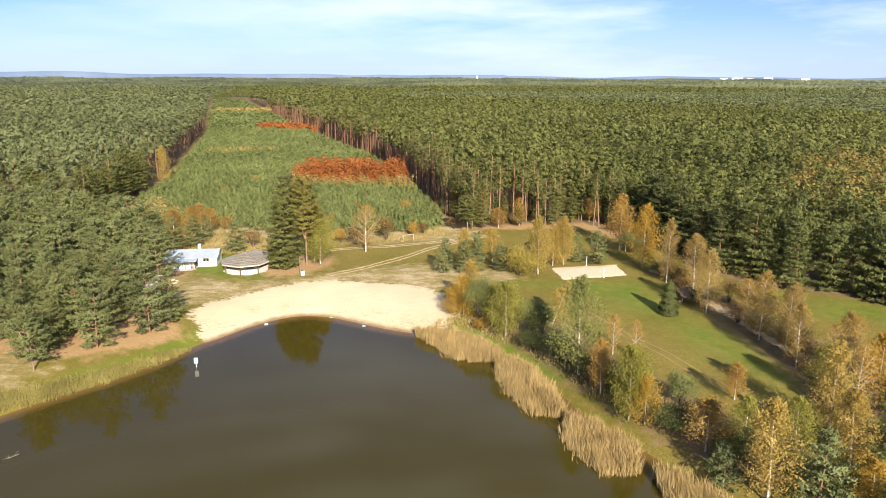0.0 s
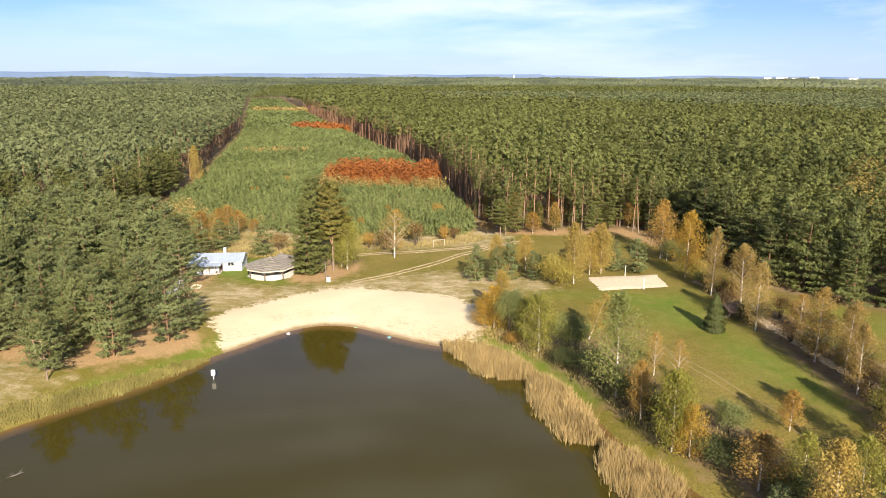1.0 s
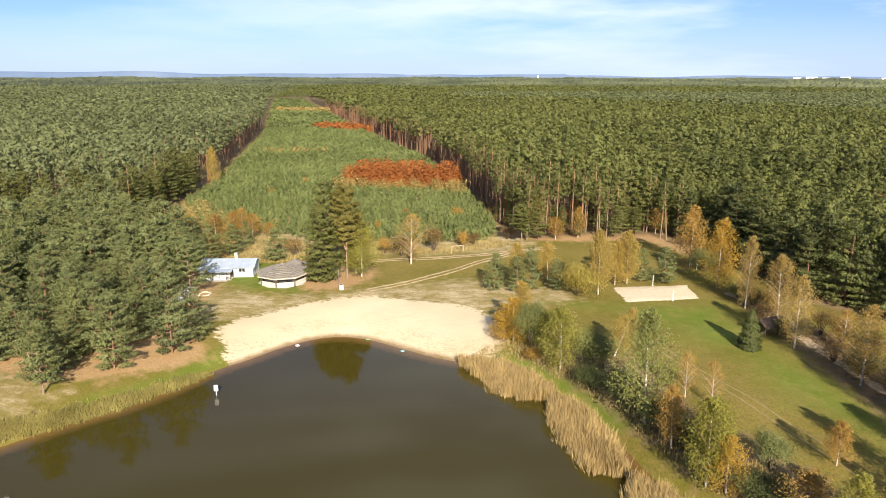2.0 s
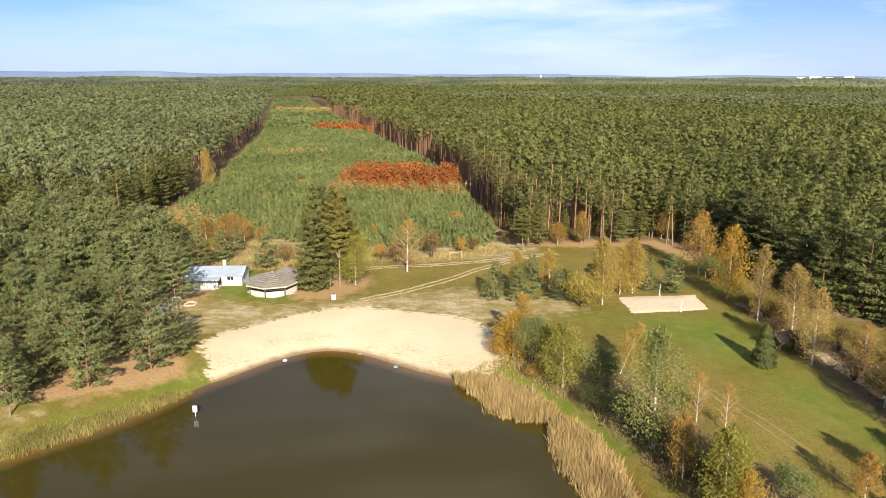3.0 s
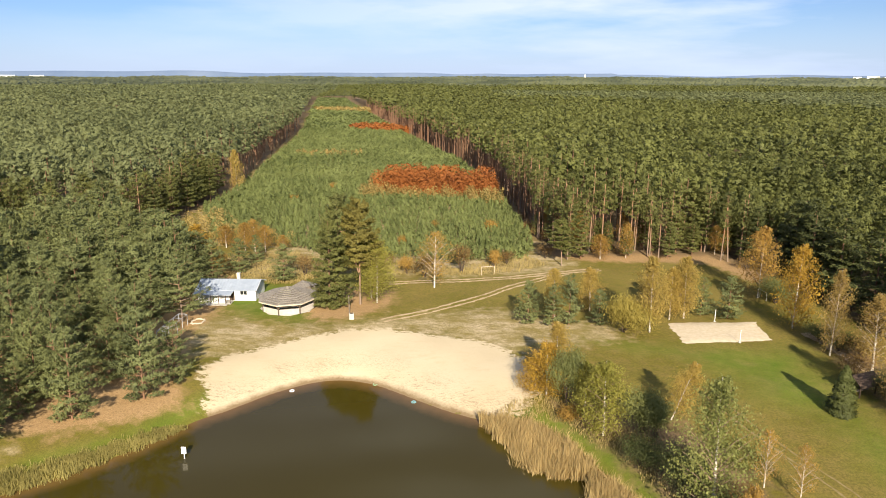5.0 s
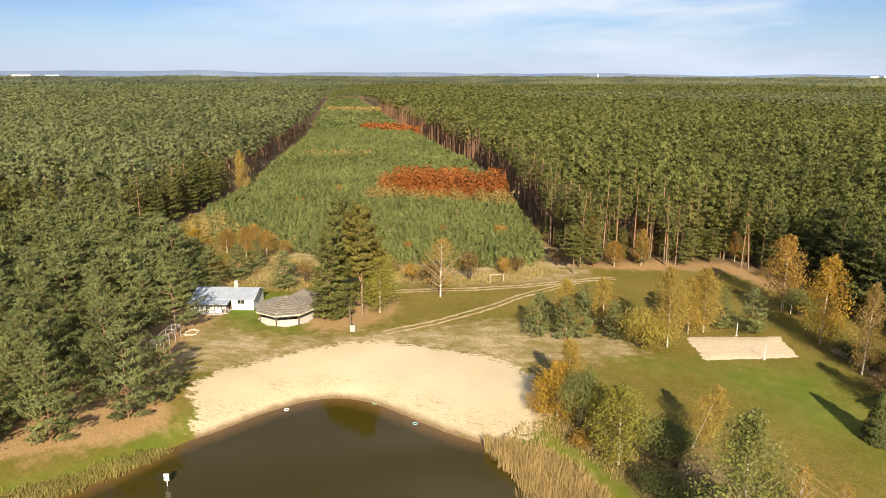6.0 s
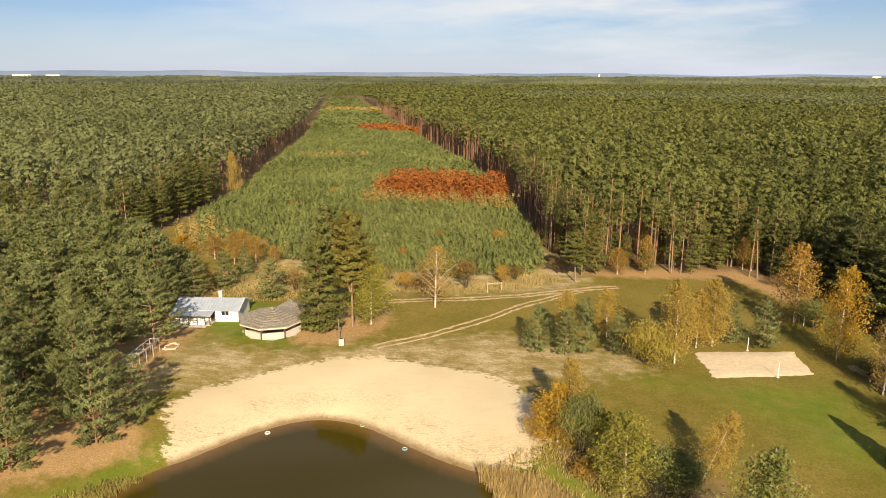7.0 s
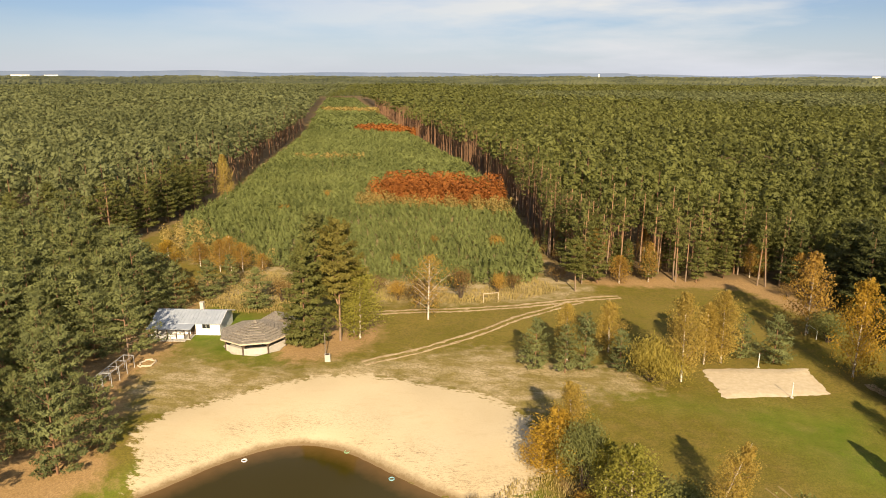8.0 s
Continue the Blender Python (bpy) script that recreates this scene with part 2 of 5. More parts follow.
sand = _k.mix(specks, sand, (0.17, 0.115, 0.065))
trail = _k.math("MULTIPLY", _k.span(_k.noise(3.2, 8, 0.8, None, (0.8, 1.8, 1.0)), 0.50, 0.60, 0.0, 0.8), _k.math("MULTIPLY", drift, _k.span(_k.noise(0.11, 3), 0.36, 0.52)))
sand = _k.mix(trail, sand, (0.21, 0.145, 0.080))
sand = _k.mix(_k.span(_k.noise(0.35, 7, 0.7, None, (0.7, 1.5, 1.0)), 0.54, 0.72, 0, 0.45), sand, (0.44, 0.345, 0.205))
sand = _k.mix(wet, (0.215, 0.150, 0.078), sand)
ragged = _k.span(_k.noise(0.9, 8, 0.75, None, (1.0, 1.9, 1.0)), 0.3, 0.7, -1.9, 1.9)
shore = _k.math("ADD", _k.attr("sand"), _k.math("ADD", _k.math("MULTIPLY", wob, 0.5), ragged))
base_c = _k.mix(_k.span(shore, -0.35, 0.35), turf, sand)
_k.color(base_c).bump(fine, 0.5, 0.07)
GROUND = _k.m

_k = Mat("track_sand", 0.95, 0.1)
_n = _k.noise(1.6, 5, 0.65)
TRACK = _k.color(_k.mix(_k.span(_n, 0.32, 0.68), (0.27, 0.19, 0.095), (0.53, 0.41, 0.26))).bump(_n, 0.4, 0.05).m
_k = Mat("court_sand", 0.95, 0.1)
_n = _k.noise(1.3, 6, 0.65)
COURT = _k.color(_k.mix(_k.span(_n, 0.3, 0.7), (0.47, 0.385, 0.26), (0.60, 0.51, 0.37))).bump(_n, 0.5, 0.06).m
# woods up to the skyline: patchy green, its colour lightened for distance haze
_k = Mat("hazed_far_woods", 0.9, 0.15)
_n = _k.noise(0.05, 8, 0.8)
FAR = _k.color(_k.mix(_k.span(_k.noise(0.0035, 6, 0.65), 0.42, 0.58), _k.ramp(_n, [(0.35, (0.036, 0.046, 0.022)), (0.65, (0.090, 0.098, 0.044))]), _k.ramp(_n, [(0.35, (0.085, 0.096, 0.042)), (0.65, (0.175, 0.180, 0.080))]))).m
# skyline hills: the blue of distance haze is put into their base colour
_k = Mat("hazed_hills", 1.0, 0.0)
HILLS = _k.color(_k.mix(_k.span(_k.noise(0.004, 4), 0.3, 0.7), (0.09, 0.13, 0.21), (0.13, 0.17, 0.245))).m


def plain(name, a, b, scale=3.0, rough=0.6, spec=0.4, metal=0.0, bump=0.15):
    k = Mat(name, rough, spec)
    n = k.noise(scale, 6, 0.65, k.obj)
    k.bsdf.inputs["Metallic"].default_value = metal
    return k.color(k.mix(k.span(n, 0.3, 0.7), a, b)).bump(n, bump, 0.02).m


FAINT = plain("worn_turf", (0.19, 0.140, 0.050), (0.29, 0.225, 0.105), 1.5, 0.95, 0.1)
WHITEWASH = plain("whitewashed_render", (0.66, 0.64, 0.60), (0.80, 0.79, 0.76), 1.2, 0.85)
ROOF_METAL = plain("pale_sheet_metal", (0.29, 0.335, 0.39), (0.40, 0.445, 0.50), 0.7, 0.5, 0.5, 0.15)
CONCRETE = plain("weathered_concrete", (0.36, 0.335, 0.29), (0.50, 0.47, 0.41), 1.6, 0.9)
OLDWOOD = wood("grey_weathered_wood", (0.15, 0.125, 0.10), (0.25, 0.21, 0.17), 2.0, (2, 2, 2))
DARKWOOD = wood("dark_brown_timber", (0.055, 0.038, 0.028), (0.11, 0.075, 0.052), 3.0, (2, 2, 2))
SHINGLE = wood("grey_board_shingle", (0.125, 0.108, 0.088), (0.41, 0.365, 0.30), 1.6, (2.2, 2.2, 2.2))
PALEWOOD = wood("pale_sawn_wood", (0.46, 0.38, 0.27), (0.60, 0.52, 0.40), 3.0, (2, 2, 2))
BRICK = plain("pale_chimney_brick", (0.52, 0.42, 0.31), (0.64, 0.55, 0.43), 4.0, 0.9)
GLASS = plain("dark_window_glass", (0.015, 0.018, 0.020), (0.03, 0.032, 0.035), 1.0, 0.05, 0.6, 0.0, 0.0)
STEEL = plain("grey_painted_tube", (0.32, 0.33, 0.34), (0.44, 0.45, 0.46), 4.0, 0.5)
WHITE = plain("white_paint", (0.70, 0.70, 0.68), (0.80, 0.80, 0.78), 3.0, 0.5)
TEAL = plain("turquoise_plastic", (0.15, 0.36, 0.38), (0.22, 0.44, 0.46), 3.0, 0.4)
GREENP = plain("green_plastic", (0.18, 0.32, 0.16), (0.24, 0.40, 0.22), 3.0, 0.4)

# ---- plan ----
LAKE = [(-62, 90), (-57, 96), (-51, 102), (-47, 108), (-44.5, 113.5), (-42.5, 117), (-40.3, 118.9), (-38.3, 122), (-36.2, 125.2), (-33.6, 127.9), (-30.7, 130.5), (-27.3, 132), (-23.3, 131.8), (-19.9, 130.6), (-15.5, 127.9), (-11.4, 125.4),
        (-7.6, 123.4), (-3.4, 121.8), (2, 121), (8, 118), (12, 111), (17, 105), (19, 96), (21, 89), (25, 84), (28, 78), (33, 69), (40, 50), (50, 10),
        (45, -60), (0, -110), (-60, -90), (-95, -20), (-88, 40), (-75, 72)]
BEACH = [(-49, 129), (-47, 134), (-41, 139), (-35, 145), (-29, 149), (-22, 150), (-17, 148), (-10, 147), (-3.5, 145.5), (1, 141), (4, 133), (4, 124),
         (-3, 120), (-15, 126), (-23, 128), (-30, 126), (-38, 117), (-41, 115), (-43, 120), (-46, 125)]
STRIP = [(-62, 203), (-86, 206), (-108, 246), (-113, 285), (-138, 386), (-184, 568), (-284, 887), (-390, 1240), (-338, 1240), (-246, 968), (-129, 636),
         (-71, 475), (-35.5, 382), (-13.5, 308), (-3, 252), (4, 216), (2, 200), (-18, 192), (-30, 195), (-45, 192)]
GROVE = [(-46, 122), (-53, 116), (-58, 112), (-64, 104), (-72, 107), (-88, 112), (-105, 122), (-124, 150), (-134, 196), (-112, 203), (-88, 194),
         (-74, 186), (-70, 172), (-65, 158), (-66, 149), (-66, 140), (-61, 136), (-53, 130)]
LEFT_WOODS = [(-106, 212), (-110, 247), (-116, 285), (-141, 386), (-187, 568), (-288, 887), (-396, 1246), (-470, 1750), (-1900, 1750), (-1500, 60), (-150, 60), (-112, 100), (-128, 150), (-138, 205)]
RIGHT_WOODS = [(10, 206), (3, 222), (-3, 252), (-13, 308), (-34, 382), (-69, 475), (-126, 636), (-240, 968), (-332, 1246), (-396, 1246), (-470, 1750), (1900, 1750), (1500, 60), (112, 70),
               (100, 120), (86, 138), (77, 142), (66, 152), (62, 172), (57, 195), (46, 212), (30, 211)]


def smooth_line(points, step=1.0):
    """A rounded line through the points."""
    p = np.array(points, float)
    p = np.vstack([2 * p[0] - p[1], p, 2 * p[-1] - p[-2]])
    out = []
    for i in range(1, len(p) - 2):
        n = max(2, int(np.linalg.norm(p[i + 1] - p[i]) / step))
        for u in np.arange(n) / n:
            out.append(0.5 * (2 * p[i] + (p[i + 1] - p[i - 1]) * u + (2 * p[i - 1] - 5 * p[i] + 4 * p[i + 1] - p[i + 2]) * u * u
                              + (3 * p[i] - p[i - 1] - 3 * p[i + 1] + p[i + 2]) * u ** 3))
    return np.array(out + [p[-2]])


def rounded(poly, step):
    """The outline with its corners rounded off."""
    p = np.array(poly, float)
    p = (np.roll(p, 1, 0) + 4 * p + np.roll(p, -1, 0)) / 6
    return [tuple(q) for q in smooth_line(np.vstack([p, p[:1]]), step)[:-1]]


LAKE, BEACH = rounded(LAKE, 2.5), rounded(BEACH, 2.0)


def signed(x, y, poly):
    """Distance to the outline, positive inside."""
    x, y = np.asarray(x, float), np.asarray(y, float)
    if x.ndim == 0:
        p = np.array(poly, float)
        d = np.roll(p, -1, 0) - p
        u = np.clip(((x - p[:, 0]) * d[:, 0] + (y - p[:, 1]) * d[:, 1]) / (d * d).sum(1), 0, 1)
        far = np.hypot(x - p[:, 0] - u * d[:, 0], y - p[:, 1] - u * d[:, 1]).min()
        rise = np.where(d[:, 1] == 0, 1e-9, d[:, 1])
        cross = ((p[:, 1] > y) != (p[:, 1] + d[:, 1] > y)) & (x < p[:, 0] + (y - p[:, 1]) / rise * d[:, 0])
        return far if cross.sum() % 2 else -far
    best, inside = np.full(x.shape, 1e9), np.zeros(x.shape, bool)
    for (x0, y0), (x1, y1) in zip(poly, poly[1:] + poly[:1]):
        dx, dy = x1 - x0, y1 - y0
        u = np.clip(((x - x0) * dx + (y - y0) * dy) / (dx * dx + dy * dy), 0, 1)
        best = np.minimum(best, np.hypot(x - x0 - u * dx, y - y0 - u * dy))
        if y0 != y1:
            inside ^= ((y0 > y) != (y1 > y)) & (x < x0 + (y - y0) / (y1 - y0) * dx)
    return np.where(inside, best, -best)


def height(x, y):
    x, y = np.asarray(x, float), np.asarray(y, float)
    d = -signed(x, y, LAKE)
    bumps = 0.10 * np.sin(x * 0.31 + 1.3 * np.sin(y * 0.17)) * np.sin(y * 0.27 + 0.8) * np.clip(d / 12, 0, 1)
    return np.where(d > 0, 2.2 * (1 - np.exp(-d / 6.0)) + bumps, np.maximum(-2.0, 0.25 * d))


def on_ground(x, y):
    return float(height(x, y))


# ---- mesh helpers ----


def mesh_of(name, verts, quads, mat, smooth=False):
    """A mesh from arrays; a face whose last two corners are equal is a triangle."""
    verts, quads = np.asarray(verts, np.float32), np.asarray(quads, np.int32)
    me = bpy.data.meshes.new(name)
    tri = quads[:, 2] == quads[:, 3]
    total = np.where(tri, 3, 4)
    loops = quads.ravel()[np.column_stack([np.ones((len(quads), 3), bool), ~tri]).ravel()]
    me.vertices.add(len(verts))
    me.vertices.foreach_set("co", verts.ravel())
    me.loops.add(len(loops))
    me.loops.foreach_set("vertex_index", loops)
    me.polygons.add(len(quads))
    me.polygons.foreach_set("loop_start", np.concatenate([[0], np.cumsum(total)[:-1]]).astype(np.int32))
    me.polygons.foreach_set("use_smooth", np.full(len(quads), smooth))
    me.materials.append(mat)
    me.update(calc_edges=True)
    me.validate()
    return me


def join(shapes):
    vs, qs, n = [], [], 0
    for v, q in shapes:
        if len(v):
            vs.append(v)
            qs.append(q + n)
            n += len(v)
    return np.concatenate(vs), np.concatenate(qs)


def tube(points, radii, sides=6, cap=True):
    """A tapered round bar along the points."""
    p = np.asarray(points, float)
    d = np.gradient(p, axis=0)
    d /= np.linalg.norm(d, axis=1)[:, None]
    ref = np.where(np.abs(d[:, 2:3]) > 0.8, [[1.0, 0, 0]], [[0, 0, 1.0]])
    a = np.cross(d, ref)
    a /= np.linalg.norm(a, axis=1)[:, None]
    b = np.cross(d, a)
    ang = np.linspace(0, 2 * np.pi, sides, endpoint=False)
    ring = np.cos(ang)[None, :, None] * a[:, None] + np.sin(ang)[None, :, None] * b[:, None]
    v = (p[:, None] + ring * np.asarray(radii, float)[:, None, None]).reshape(-1, 3)
    q = []
    for i in range(len(p) - 1):
        for j in range(sides):
            k = (j + 1) % sides
            q.append((i * sides + j, i * sides + k, (i + 1) * sides + k, (i + 1) * sides + j))
    if cap:
        v = np.concatenate([v, p[-1:]])
        top = (len(p) - 1) * sides
        q += [(top + j, top + (j + 1) % sides, len(v) - 1, len(v) - 1) for j in range(sides)]
    return v, np.array(q)


def leaves(c, nrm, size, rng, slim=0.6, along=None):
    """Small pointed blades at the centres c, facing along nrm, their tips towards along."""
    c = np.asarray(c, float)
    n = nrm / np.maximum(np.linalg.norm(nrm, axis=1)[:, None], 1e-6)
    t = rng.normal(size=n.shape) if along is None else along + rng.normal(0, 0.45, n.shape)
    t = t - n * (t * n).sum(1)[:, None]
    t /= np.maximum(np.linalg.norm(t, axis=1)[:, None], 1e-6)
    b = np.cross(n, t)
    s = np.broadcast_to(np.asarray(size, float), (len(c),))[:, None]
    w = s * slim
    v = np.stack([c - t * s * 0.45 + b * w * 0.5, c - t * s * 0.45 - b * w * 0.5, c + t * s * 0.65], 1).reshape(-1, 3)
    q = np.arange(len(v)).reshape(-1, 3)
    return v, q[:, [0, 1, 2, 2]]


def beam(a, b, w=0.1, h=0.1):
    """A straight squared bar from a to b."""
    a, b = Vector(a), Vector(b)
    d = (b - a).normalized()
    s = d.cross(Vector((0, 0, 1))) if abs(d.z) < 0.95 else Vector((1, 0, 0))
    s.normalize()
    u = s.cross(d)
    v = [p + s * i * w / 2 + u * j * h / 2 for p in (a, b) for i, j in ((-1, -1), (1, -1), (1, 1), (-1, 1))]
    q = [(0, 1, 2, 3), (7, 6, 5, 4), (0, 4, 5, 1), (1, 5, 6, 2), (2, 6, 7, 3), (3, 7, 4, 0)]
    return np.array([tuple(p) for p in v]), np.array(q)


def box(x0, y0, z0, x1, y1, z1):
    v = np.array([(x, y, z) for z in (z0, z1) for x, y in ((x0, y0), (x1, y0), (x1, y1), (x0, y1))], float)
    return v, np.array([(3, 2, 1, 0), (4, 5, 6, 7), (0, 1, 5, 4), (1, 2, 6, 5), (2, 3, 7, 6), (3, 0, 4, 7)])


def part(name, shape, mat, parent, label="", bevel=0.0, smooth=False):
    me = mesh_of(name, shape[0], shape[1], mat, smooth)
    if bevel:
        bm = bmesh.new()
        bm.from_mesh(me)
        bmesh.ops.bevel(bm, geom=bm.edges[:], offset=bevel, segments=1, affect="EDGES", profile=0.5)
        bm.to_mesh(me)
        bm.free()
    ob = new(name, me)
    ob.parent = parent
    return tagged(ob, label)


def thing(name, m, label, category, group=""):
    ob = new(name)
    ob.empty_display_size = 0.3
    ob.matrix_basis = m
    return tagged(ob, label, category, group)


def structure(name, shape, mat, label, category, smooth=False, kind="structure"):
    return tagged(new(name, mesh_of(name, shape[0], shape[1], mat, smooth)), label, category, kind=kind)

# ---- ground, water, paths ----


def spread(a, b, step, reach_lo, reach_hi, grow=1.22):
    """Grid lines: even between a and b, ever wider beyond."""
    line = list(np.arange(a, b + step / 2, step))
    s = step
    while line[-1] < reach_hi:
        s *= grow
        line.append(line[-1] + s)
    s = step
    while line[0] > reach_lo:
        s *= grow
        line.insert(0, line[0] - s)
    return np.array(line)


gx, gy = spread(-72, 72, 1.0, -4800, 4800), spread(62, 212, 1.0, -2500, 4800)
X, Y = np.meshgrid(gx, gy)
Z = height(X, Y)
nx, ny = len(gx), len(gy)
ii, jj = np.meshgrid(np.arange(nx - 1), np.arange(ny - 1))
o = (jj * nx + ii).ravel()
ground = structure("ground", (np.column_stack([X.ravel(), Y.ravel(), Z.ravel()]), np.column_stack([o, o + 1, o + nx + 1, o + nx])), GROUND,
                   "grassy lakeside clearing with dry turf, pale beach sand and needle litter", "ground", True)
LITTER = [(-39, 153), (-42, 160), (-40, 172), (-27, 172), (-25, 165), (-28, 157), (-33, 153)]
LITTER_GROVE = [(-46, 118), (-52, 111), (-59, 106.5), (-66, 105), (-78, 110), (-95, 124), (-110, 170), (-70, 190), (-58, 158), (-57, 140), (-50, 126)]
DRY = [(-58, 134), (-60, 152), (-52, 149.5), (-46, 148.5), (-36, 149), (-26, 154), (-5, 162), (6, 158), (14, 155), (10, 148), (2, 142), (-8, 146), (-22, 149), (-36, 142), (-46, 133)]
RIM = [(-76, 186), (-62, 178), (-40, 184), (-28, 183), (-14, 184.5), (3, 190), (12, 196), (8, 216), (-62, 206)]
DRY_SMALL = [(2, 151), (8, 148.5), (18, 151), (17, 156.5), (3, 157)]
LITTER_FRONT = [(4, 207), (14, 202), (30, 203), (44, 204), (52, 188), (58, 192), (47, 217), (30, 216), (4, 218)]
# row and shore litter: tree shade is painted in with the darker floor colour
LITTER_ROW_SHADED = [(52, 152), (57, 152), (63, 128), (68, 104), (64, 84), (55, 86), (55, 104), (53, 128)]
LUSH_BANK = [(-60, 97), (-53, 103.5), (-47, 110), (-42.5, 117.5), (-44, 122), (-46, 117), (-50, 110.5), (-56, 104)]
LITTER_SHORE_SHADED = [(6, 126), (14, 128), (23, 121), (28, 110), (32, 99), (39, 88), (47, 76), (38, 70), (27, 86), (20, 103), (14, 115), (8, 122)]
DRY_BANK = [(-67, 95.5), (-62, 101), (-70, 106), (-90, 108), (-100, 95), (-80, 86)]
LUSH_STRIP = [(-2, 123.2), (3, 124.5), (8, 122), (12, 116.5), (16, 111.5), (19, 106), (21, 101), (19, 100), (15, 108), (12, 112), (9, 117.5), (4, 121.5), (-1, 122.5)]
LUSH_YARD = [(-64, 153), (-56, 156), (-50, 151.5), (-45, 150.5), (-39, 151.5), (-37, 157), (-40, 172), (-60, 174)]
LUSH_EAST = [(64, 140), (90, 134), (110, 110), (90, 118), (72, 126)]
LUSH = [(22, 151), (36, 149), (47, 150), (50, 135), (52, 118), (55, 98), (51, 94), (46, 106), (40, 124), (30, 138), (14, 149)]
flat = lambda a: np.asarray(a, np.float32).ravel()
for key, value in (("sand", signed(X, Y, BEACH)), ("litter", np.maximum.reduce([signed(X, Y, q) for q in (LITTER, LITTER_GROVE, LITTER_FRONT)])),
                   ("dry", np.maximum.reduce([signed(X, Y, q) for q in (DRY, DRY_BANK, DRY_SMALL, STRIP, RIM)])), ("lush", np.maximum.reduce([signed(X, Y, LUSH), signed(X, Y, LUSH_STRIP) * 4 + 3, signed(X, Y, LUSH_BANK) * 3 + 2, signed(X, Y, LUSH_EAST), signed(X, Y, LUSH_YARD) * 2 + 2])),
                   ("woods", np.maximum.reduce([signed(X, Y, q) for q in (RIGHT_WOODS, LEFT_WOODS, LITTER_ROW_SHADED, LITTER_SHORE_SHADED)])), ("height", Z)):
    at = ground.data.attributes.new(key, "FLOAT", "POINT")
    at.data.foreach_set("value", np.clip(flat(value), -50, 50))

wx, wy = spread(-62, 40, 1.5, -112, 62), spread(66, 138, 1.5, -125, 140)
WX, WY = np.meshgrid(wx, wy)
nw = len(wx)
wi, wj = np.meshgrid(np.arange(nw - 1), np.arange(len(wy) - 1))
wo = (wj * nw + wi).ravel()
water = structure("water", (np.column_stack([WX.ravel(), WY.ravel(), WX.ravel() * 0]), np.column_stack([wo, wo + 1, wo + nw + 1, wo + nw])), WATER,
                  "still dark brown lake water mirroring trees", "lake")
deep_at = water.data.attributes.new("depth", "FLOAT", "POINT")
deep_at.data.foreach_set("value", np.clip(flat(-height(WX, WY)), -1, 3))


def rut(points, aside, width, seed):
    """One worn wheel track, with ragged edges, lying on the turf."""
    rng = np.random.default_rng(seed)
    c = smooth_line(points, 0.8)
    d = np.gradient(c, axis=0)
    d /= np.linalg.norm(d, axis=1)[:, None]
    s = np.column_stack([d[:, 1], -d[:, 0]])
    n = len(c)
    wob = np.convolve(rng.normal(0, 0.5, n + 8), np.ones(9) / 9, "valid")
    c = c + s * (aside + wob * 0.25)[:, None]
    rows = []
    for f in (-1, -0.4, 0.4, 1):
        e = c + s * (f * width / 2 * (1 + 0.35 * rng.normal(size=n) * (abs(f) == 1)))[:, None]
        rows.append(np.column_stack([e, height(e[:, 0], e[:, 1]) + (0.035 if abs(f) < 1 else 0.012)]))
    v = np.concatenate(rows)
    q = [(a * n + i, a * n + i + 1, (a + 1) * n + i + 1, (a + 1) * n + i) for a in range(3) for i in range(n - 1)]
    return v, np.array(q)


LANE = [(-34, 176.5), (-27, 177.5), (-19, 179.5), (-8, 183), (2, 187), (11, 192), (18, 194.5)]
BRANCH = [(-25, 153.5), (-21, 157), (-16, 161), (-8, 170), (-2, 178), (5, 185.5), (10, 190.5)]
FIELD = [(29, 128), (34.4, 115), (38, 107), (40.3, 100.5), (42.5, 95), (45, 88)]
FOOTWAY = [(51, 158), (53.4, 149), (54.7, 142), (56, 131), (57.5, 119), (60, 108), (66, 96)]
for k, (line, gauge, w) in enumerate(((LANE, 1.5, 0.75), (BRANCH, 1.5, 0.6), (FIELD, 1.6, 0.28))):
    structure("path", join([rut(line, -gauge / 2, w, 11 + k), rut(line, gauge / 2, w, 31 + k)]), FAINT if line is FIELD else TRACK, "two worn sandy wheel ruts in the grass", "path", True)
structure("path", rut(FOOTWAY, 0, 1.8, 77), TRACK, "bare sandy footway beside the trees", "path", True)

# sand court
COURT_XY = [(27.2, 159.9), (43.9, 162.6), (44.3, 153.7), (28.5, 149.6)]
ring = []
for (x0, y0), (x1, y1) in zip(COURT_XY, COURT_XY[1:] + COURT_XY[:1]):
    ring += [(x0 + (x1 - x0) * u, y0 + (y1 - y0) * u) for u in np.linspace(0.03, 0.97, 24)]
ring = np.array(ring)
rng = np.random.default_rng(5)
swell = np.convolve(np.tile(rng.normal(0, 1, len(ring)), 3), np.ones(7) / 7, "same")[len(ring):2 * len(ring)]
ring = ring + (ring - ring.mean(0)) / 9 * (swell * 0.55 + rng.normal(0, 0.13, len(ring)))[:, None]
mid = ring.mean(0)
cv = [np.column_stack([mid + (ring - mid) * f, height(*(mid + (ring - mid) * f).T) + lift]) for f, lift in ((1, 0.012), (0.965, 0.06), (0.5, 0.05))]
cv = np.concatenate(cv + [[[*mid, on_ground(*mid) + 0.05]]])
n = len(ring)
cq = [(a * n + i, a * n + (i + 1) % n, (a + 1) * n + (i + 1) % n, (a + 1) * n + i) for a in range(2) for i in range(n)]
cq += [(2 * n + i, 2 * n + (i + 1) % n, 3 * n, 3 * n) for i in range(n)]
structure("sand_court", (cv, np.array(cq)), COURT, "pale sand bed of a beach volleyball court", "sports court", True)

